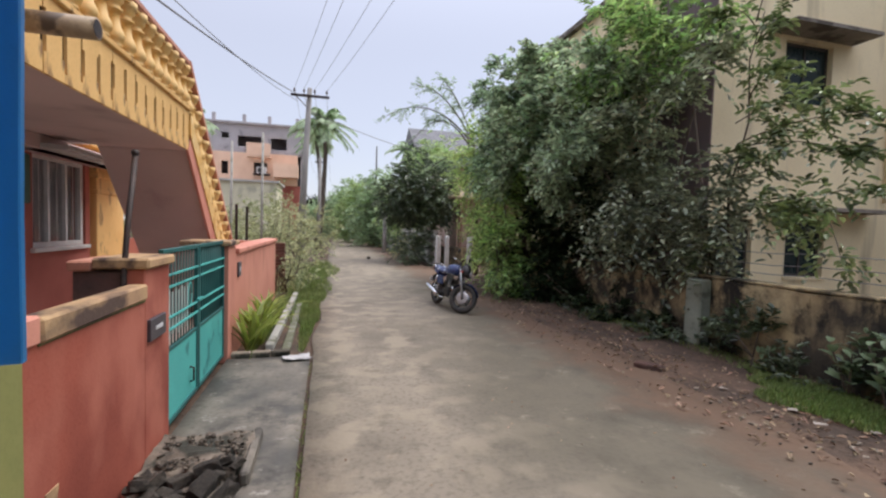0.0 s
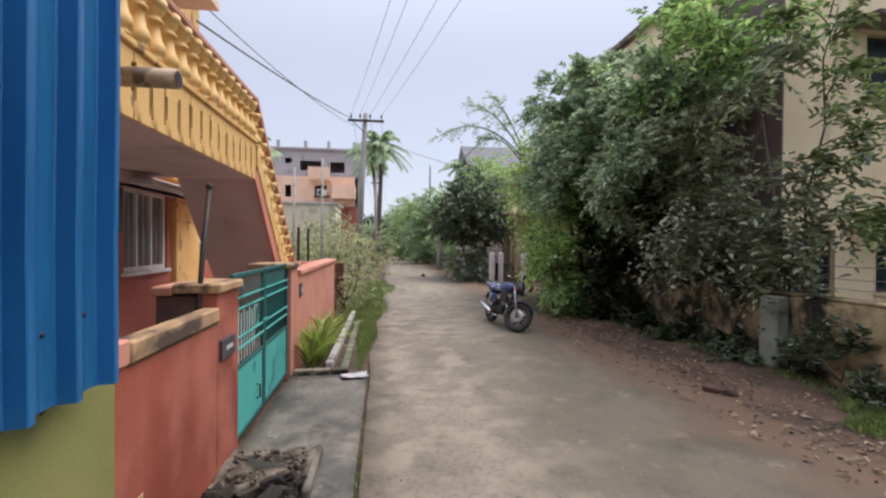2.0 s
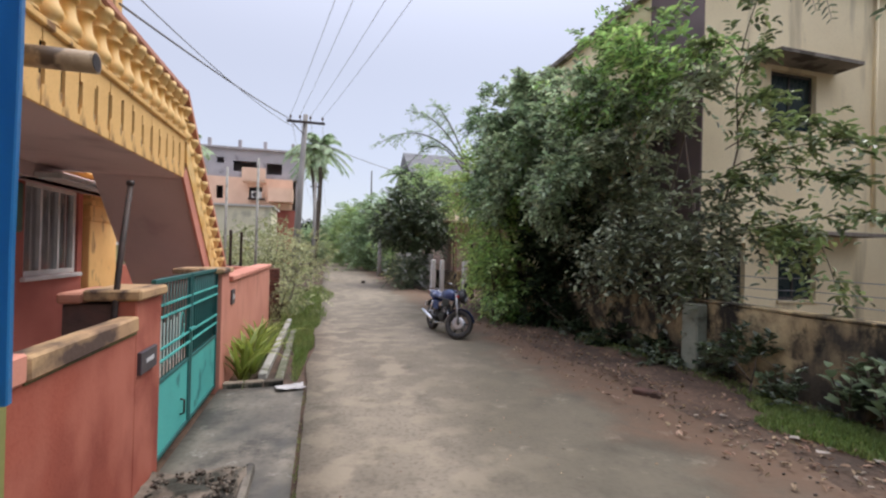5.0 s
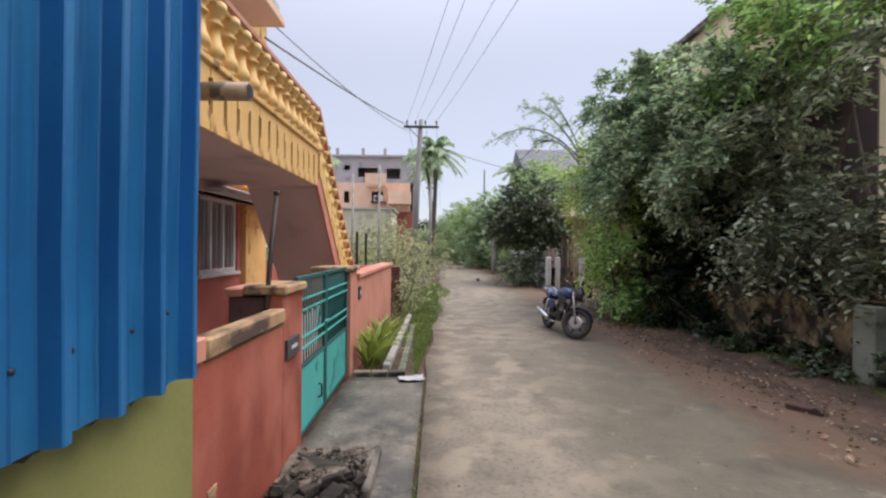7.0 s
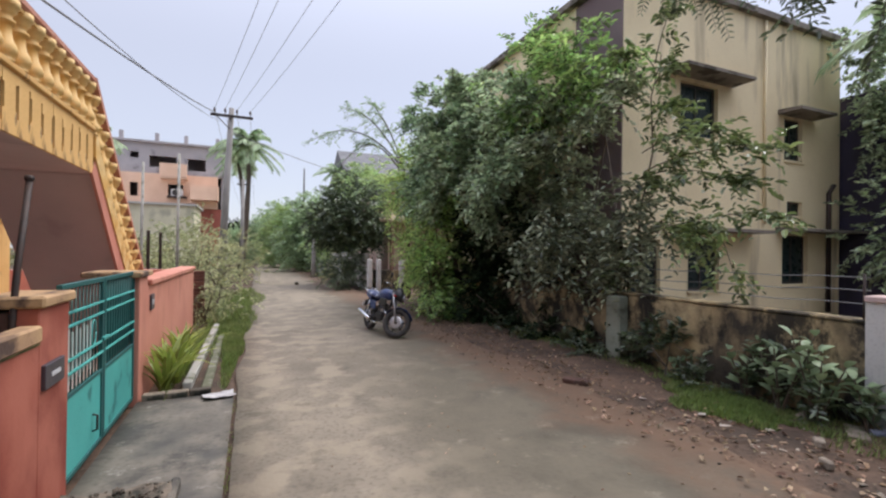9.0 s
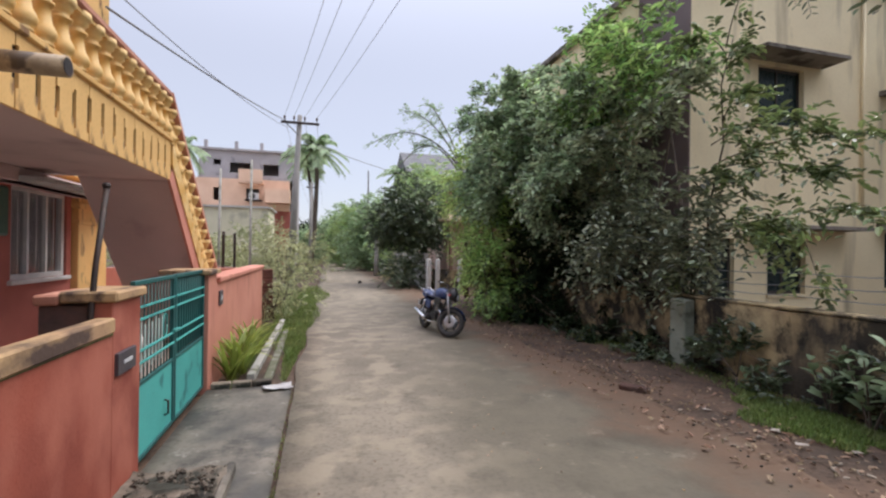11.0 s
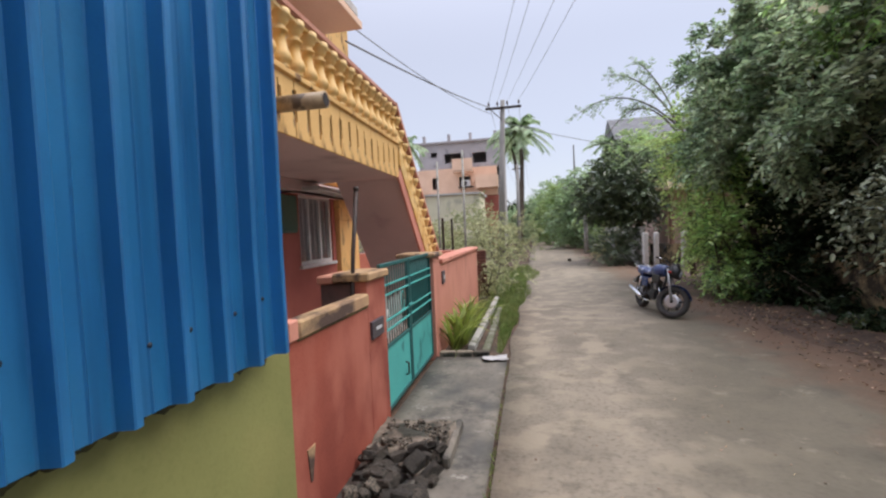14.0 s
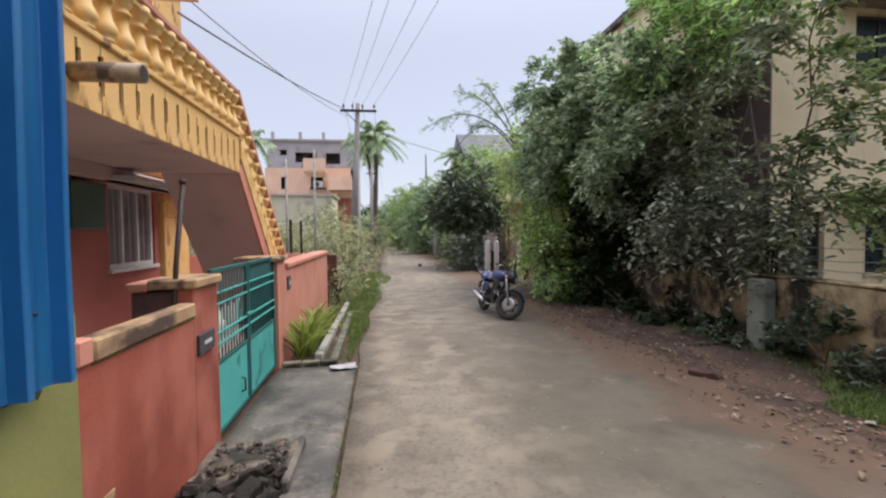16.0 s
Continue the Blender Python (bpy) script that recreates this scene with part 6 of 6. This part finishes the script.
bk2 = shared("brick", block(bmesh.new(), -0.11, 0.11, -0.052, 0.052, 0, 0.07, 0.006), BRICK)
for lay in range(15):
    for i in range(2):
        for j in range(2):
            piece("brick", bk2, stack, (-1.28 + 0.235 * i + rr.uniform(-0.012, 0.012), 11.3 + 0.115 * j, -0.04 + 0.078 * lay), (0, 0, rr.uniform(-0.06, 0.06)))
for x, z in ((-1.81, 4.2), (-2.64, 3.9)):
    bp = thing("bamboo_pole", (x, 14, 0), label="thin pale pole standing in the overgrown plot", category="pole", group="thin poles in the plot")
    part("shaft", tube(bmesh.new(), [(x - 0.02, 14, -0.05), (x, 14, z)], [0.045, 0.035], 6), PLANK, bp)
mound = thing("soil_mound", (-2.4, 13, 0), label="low mound of brown earth behind the wall", category="mound")
mb = bmesh.new()
bmesh.ops.create_icosphere(mb, subdivisions=4, radius=1, matrix=Matrix.Translation((-2.6, 13, -0.1)) @ Matrix.Diagonal((1.2, 1.6, 1.25, 1)))
part("heap", rough_up(mb, 0.12, 2.0, 5), SOIL, mound)


# ---- motorcycle ----
BIKE_BLUE = material("blue_tank_paint", (0.035, 0.06, 0.17), (0.028, 0.045, 0.13), 0.28, 4, 60, 0.0, fine_amount=0.05)
SEAT_COVER = material("mottled_blue_seat_cover", (0.045, 0.07, 0.19), (0.03, 0.05, 0.13), 0.6, 8, 60, 0.1, stain=(0.40, 0.44, 0.56), stain_amount=0.5, stain_size=9.0, stain_edge=0.05)
BIKE_BLACK = material("black_plastic", (0.012, 0.012, 0.014), (0.02, 0.02, 0.022), 0.45, 6, 60, 0.05)
RUBBER = material("dusty_tyre_rubber", (0.03, 0.028, 0.027), (0.05, 0.046, 0.042), 0.85, 8, 50, 0.2)
ALLOY = material("grey_cast_alloy", (0.42, 0.42, 0.43), (0.34, 0.34, 0.35), 0.4, 8, 60, 0.05, metal=0.7)
CHROME = material("bright_chrome", (0.72, 0.72, 0.73), (0.62, 0.62, 0.63), 0.15, 5, 60, 0.0, metal=1.0)
TAIL_RED = material("red_tail_lens", (0.40, 0.02, 0.02), None, 0.2)
LENS = material("clear_headlamp_lens", (0.55, 0.58, 0.62), None, 0.08)


def ring_mesh(R, r, at, sides=36, ring=10, flat=1.0):
    bm = bmesh.new()
    loops = []
    for i in range(sides):
        a = 2 * math.pi * i / sides
        loops.append([bm.verts.new(Vector(at) + Vector(((R + r * math.cos(b)) * math.cos(a), r * flat * math.sin(b), (R + r * math.cos(b)) * math.sin(a)))) for b in [2 * math.pi * k / ring for k in range(ring)]])
    for i in range(sides):
        p, q = loops[i], loops[(i + 1) % sides]
        for k in range(ring):
            bm.faces.new((p[k], p[(k + 1) % ring], q[(k + 1) % ring], q[k])).smooth = True
    bmesh.ops.recalc_face_normals(bm, faces=bm.faces[:])
    return bm


def loft(sections, sides=12):
    """A body through sections (x, z centre, half width, half height), along x."""
    bm = bmesh.new()
    loops = []
    for x, z, w, h in sections:
        ring = []
        for k in range(sides):
            a = 2 * math.pi * k / sides
            c, s2 = math.cos(a), math.sin(a)
            ring.append(bm.verts.new((x, w * math.copysign(abs(c) ** 0.75, c), z + h * math.copysign(abs(s2) ** 0.75, s2))))
        loops.append(ring)
    for p, q in zip(loops, loops[1:]):
        for k in range(sides):
            bm.faces.new((p[k], p[(k + 1) % sides], q[(k + 1) % sides], q[k])).smooth = True
    bm.faces.new(loops[0][::-1])
    bm.faces.new(loops[-1])
    bmesh.ops.recalc_face_normals(bm, faces=bm.faces[:])
    return bm


def motorcycle(place, steer, lean):
    mc = thing("motorcycle", (0, 0, 0), label="blue and black motorcycle parked on its side stand", category="motorcycle")
    axis = Vector((-0.40, 0, 0.92)).normalized()
    turn = Matrix.Translation((1.24, 0, 0.30)) @ Matrix.Rotation(radians(steer), 4, axis) @ Matrix.Translation((-1.24, 0, -0.30))

    def front(name, bm, mat, label="", parent=mc):
        bm.transform(turn)
        return part(name, bm, mat, parent, label)

    def wheel(x, put, name, w):
        ty = put(name, ring_mesh(0.255, 0.055, (x, 0, 0.31), flat=w), RUBBER, "black tyre on a black rim")
        put("rim", ring_mesh(0.215, 0.022, (x, 0, 0.31), flat=1.6), BIKE_BLACK, "black cast rim", ty)
        put("hub", lathe(bmesh.new(), [(0.03, -0.07), (0.06, -0.05), (0.06, 0.05), (0.03, 0.07)], (x, 0, 0.31), 14, "y"), BIKE_BLACK, "", ty)
        put("brake_disc", lathe(bmesh.new(), [(0.095, 0.062), (0.135, 0.062), (0.135, 0.068), (0.095, 0.068)], (x, 0, 0.31), 24, "y"), ALLOY, "bright brake disc", ty)
        put("brake_disc", lathe(bmesh.new(), [(0.095, -0.068), (0.135, -0.068), (0.135, -0.062), (0.095, -0.062)], (x, 0, 0.31), 24, "y"), ALLOY, "bright brake disc", ty)
        for k in range(6):
            a = k * math.pi / 3 + 0.3
            put("spoke", tube(bmesh.new(), [(x + 0.05 * math.cos(a), 0, 0.31 + 0.05 * math.sin(a)), (x + 0.21 * math.cos(a), 0, 0.31 + 0.21 * math.sin(a))], [0.018, 0.013], 6), BIKE_BLACK, "", ty)

    def fixed(name, bm, mat, label="", parent=mc):
        return part(name, bm, mat, parent, label)

    wheel(1.28, front, "front_wheel", 0.95)
    wheel(0.0, fixed, "rear_wheel", 1.1)
    for y in (-0.085, 0.085):
        front("fork_leg", tube(bmesh.new(), [(1.28, y, 0.31), (1.13, y, 0.66), (1.03, y, 0.90)], [0.026, 0.024, 0.018], 8), ALLOY, "grey fork leg")
    fend = bmesh.new()
    arc = [(1.28 + 0.335 * math.cos(a), 0.31 + 0.335 * math.sin(a)) for a in [radians(20 + 12 * k) for k in range(12)]]
    rows = [[fend.verts.new((x, y, z - 6 * y * y)) for y in (-0.07, -0.035, 0, 0.035, 0.07)] for x, z in arc]
    for p, q in zip(rows, rows[1:]):
        for k in range(4):
            fend.faces.new((p[k], p[k + 1], q[k + 1], q[k])).smooth = True
    bmesh.ops.solidify(fend, geom=fend.faces[:], thickness=0.006)
    front("front_mudguard", fend, BIKE_BLUE, "blue front mudguard")
    front("headlamp_fairing", loft([(1.06, 0.90, 0.10, 0.10), (1.14, 0.89, 0.13, 0.13), (1.22, 0.86, 0.11, 0.11), (1.26, 0.84, 0.07, 0.07)]), BIKE_BLACK, "black headlamp fairing")
    front("headlamp", lathe(bmesh.new(), [(0.075, 0.0), (0.07, 0.02), (0.04, 0.035), (0.01, 0.04)], (1.235, 0, 0.85), 14, "x"), LENS, "clear headlamp lens")
    front("visor", loft([(1.08, 1.02, 0.09, 0.02), (1.16, 1.00, 0.08, 0.05), (1.2, 0.96, 0.06, 0.03)]), BIKE_BLACK)
    front("handlebar", tube(bmesh.new(), [(0.90, -0.37, 1.02), (1.0, -0.22, 1.05), (1.04, -0.06, 0.98), (1.04, 0.06, 0.98), (1.0, 0.22, 1.05), (0.90, 0.37, 1.02)], 0.013, 8), CHROME)
    for y in (-1, 1):
        front("grip", tube(bmesh.new(), [(0.935, y * 0.30, 1.032), (0.89, y * 0.385, 1.018)], 0.018, 8), RUBBER)
        front("mirror_stalk", tube(bmesh.new(), [(0.99, y * 0.22, 1.05), (1.02, y * 0.28, 1.14), (0.99, y * 0.33, 1.19)], 0.006, 6), BIKE_BLACK)
        mm = lathe(bmesh.new(), [(0.02, 0.02), (0.055, 0.012), (0.06, 0.0), (0.05, -0.004)], (0.98, y * 0.34, 1.21), 12, "x")
        front("mirror", mm, BIKE_BLACK, "round black mirror")
        front("indicator", lathe(bmesh.new(), [(0.012, -0.03), (0.024, -0.01), (0.024, 0.02), (0.008, 0.035)], (1.12, y * 0.17, 0.83), 10, "x"), TAIL_RED)
        fixed("footpeg", tube(bmesh.new(), [(0.55, y * 0.1, 0.33), (0.55, y * 0.24, 0.33)], 0.014, 6), RUBBER)
        fixed("rear_shock", tube(bmesh.new(), [(0.02, y * 0.12, 0.36), (0.16, y * 0.13, 0.68)], 0.028, 8), CHROME, "chrome rear shock absorber")
        fixed("swing_arm", tube(bmesh.new(), [(0.0, y * 0.09, 0.31), (0.5, y * 0.09, 0.36)], 0.022, 6), BIKE_BLACK)
        fixed("tank_shroud", blk(0.68, 0.98, y * 0.13 - 0.015, y * 0.13 + 0.015, 0.62, 0.78, bevel=0.012), BIKE_BLACK, "black tank shroud")
        fixed("side_panel", blk(0.18, 0.46, y * 0.125 - 0.012, y * 0.125 + 0.012, 0.50, 0.68, bevel=0.01), BIKE_BLUE, "blue side panel")
    fixed("fuel_tank", loft([(0.48, 0.80, 0.09, 0.06), (0.58, 0.84, 0.14, 0.11), (0.76, 0.86, 0.155, 0.13), (0.92, 0.86, 0.12, 0.11), (1.0, 0.85, 0.06, 0.06)]), BIKE_BLUE, "glossy blue fuel tank")
    fixed("seat", loft([(-0.22, 0.86, 0.08, 0.03), (-0.05, 0.85, 0.12, 0.045), (0.2, 0.80, 0.13, 0.05), (0.42, 0.79, 0.12, 0.05), (0.52, 0.81, 0.08, 0.04)]), SEAT_COVER, "blue and white mottled seat cover")
    fixed("tail_cowl", loft([(-0.30, 0.80, 0.05, 0.03), (-0.12, 0.77, 0.10, 0.06), (0.15, 0.72, 0.11, 0.07)]), BIKE_BLUE)
    fixed("tail_lamp", blk(-0.325, -0.295, -0.05, 0.05, 0.77, 0.83, bevel=0.01), TAIL_RED, "red tail lamp")
    fixed("rear_mudguard", loft([(-0.34, 0.52, 0.05, 0.015), (-0.26, 0.64, 0.06, 0.02), (-0.08, 0.68, 0.07, 0.02)]), BIKE_BLACK)
    fixed("number_plate", blk(-0.352, -0.345, -0.09, 0.09, 0.50, 0.60), WHITE_PAINT, "white plate without lettering")
    fixed("grab_rail", tube(bmesh.new(), [(0.0, -0.14, 0.86), (-0.28, -0.12, 0.92), (-0.28, 0.12, 0.92), (0.0, 0.14, 0.86)], 0.012, 6), CHROME)
    fixed("engine_case", blk(0.46, 0.82, -0.12, 0.12, 0.27, 0.47, bevel=0.04, seg=2), BIKE_BLACK, "dark engine case")
    for k in range(6):
        fixed("cylinder_fin", blk(0.64, 0.80, -0.09, 0.09, 0.48 + 0.028 * k, 0.49 + 0.028 * k), ALLOY)
    fixed("cylinder", lathe(bmesh.new(), [(0.055, 0), (0.055, 0.2)], (0.72, 0, 0.46), 12), BIKE_BLACK)
    fixed("exhaust_pipe", tube(bmesh.new(), [(0.80, -0.05, 0.56), (0.92, -0.07, 0.45), (0.88, -0.11, 0.26), (0.5, -0.14, 0.22), (0.25, -0.15, 0.27)], 0.02, 8), CHROME)
    fixed("silencer", tube(bmesh.new(), [(0.28, -0.155, 0.27), (0.2, -0.16, 0.29), (-0.28, -0.17, 0.40), (-0.32, -0.17, 0.41)], [0.025, 0.045, 0.05, 0.03], 12), CHROME, "bright silencer")
    fixed("frame_tube", tube(bmesh.new(), [(1.0, 0, 0.82), (0.9, 0, 0.5), (0.8, 0, 0.28), (0.46, 0, 0.25), (0.4, 0, 0.7)], 0.022, 8), BIKE_BLACK)
    fixed("head_tube", tube(bmesh.new(), [(1.08, 0, 0.74), (1.01, 0, 0.95)], 0.035, 8), BIKE_BLACK)
    fixed("chain_guard", blk(0.0, 0.45, 0.115, 0.13, 0.36, 0.42, bevel=0.008), BIKE_BLACK)
    fixed("side_stand", tube(bmesh.new(), [(0.52, 0.1, 0.27), (0.56, 0.24, 0.05)], 0.014, 6), BIKE_BLACK)
    mc.matrix_basis = place @ Matrix.Rotation(radians(-lean), 4, "X") @ Matrix.Scale(0.90, 4)
    return mc


ROAD_REAR, HEADING = (2.29, 9.08, 0.0), -80.5
motorcycle(pose(*ROAD_REAR, 0, 0, HEADING), 43, 7)
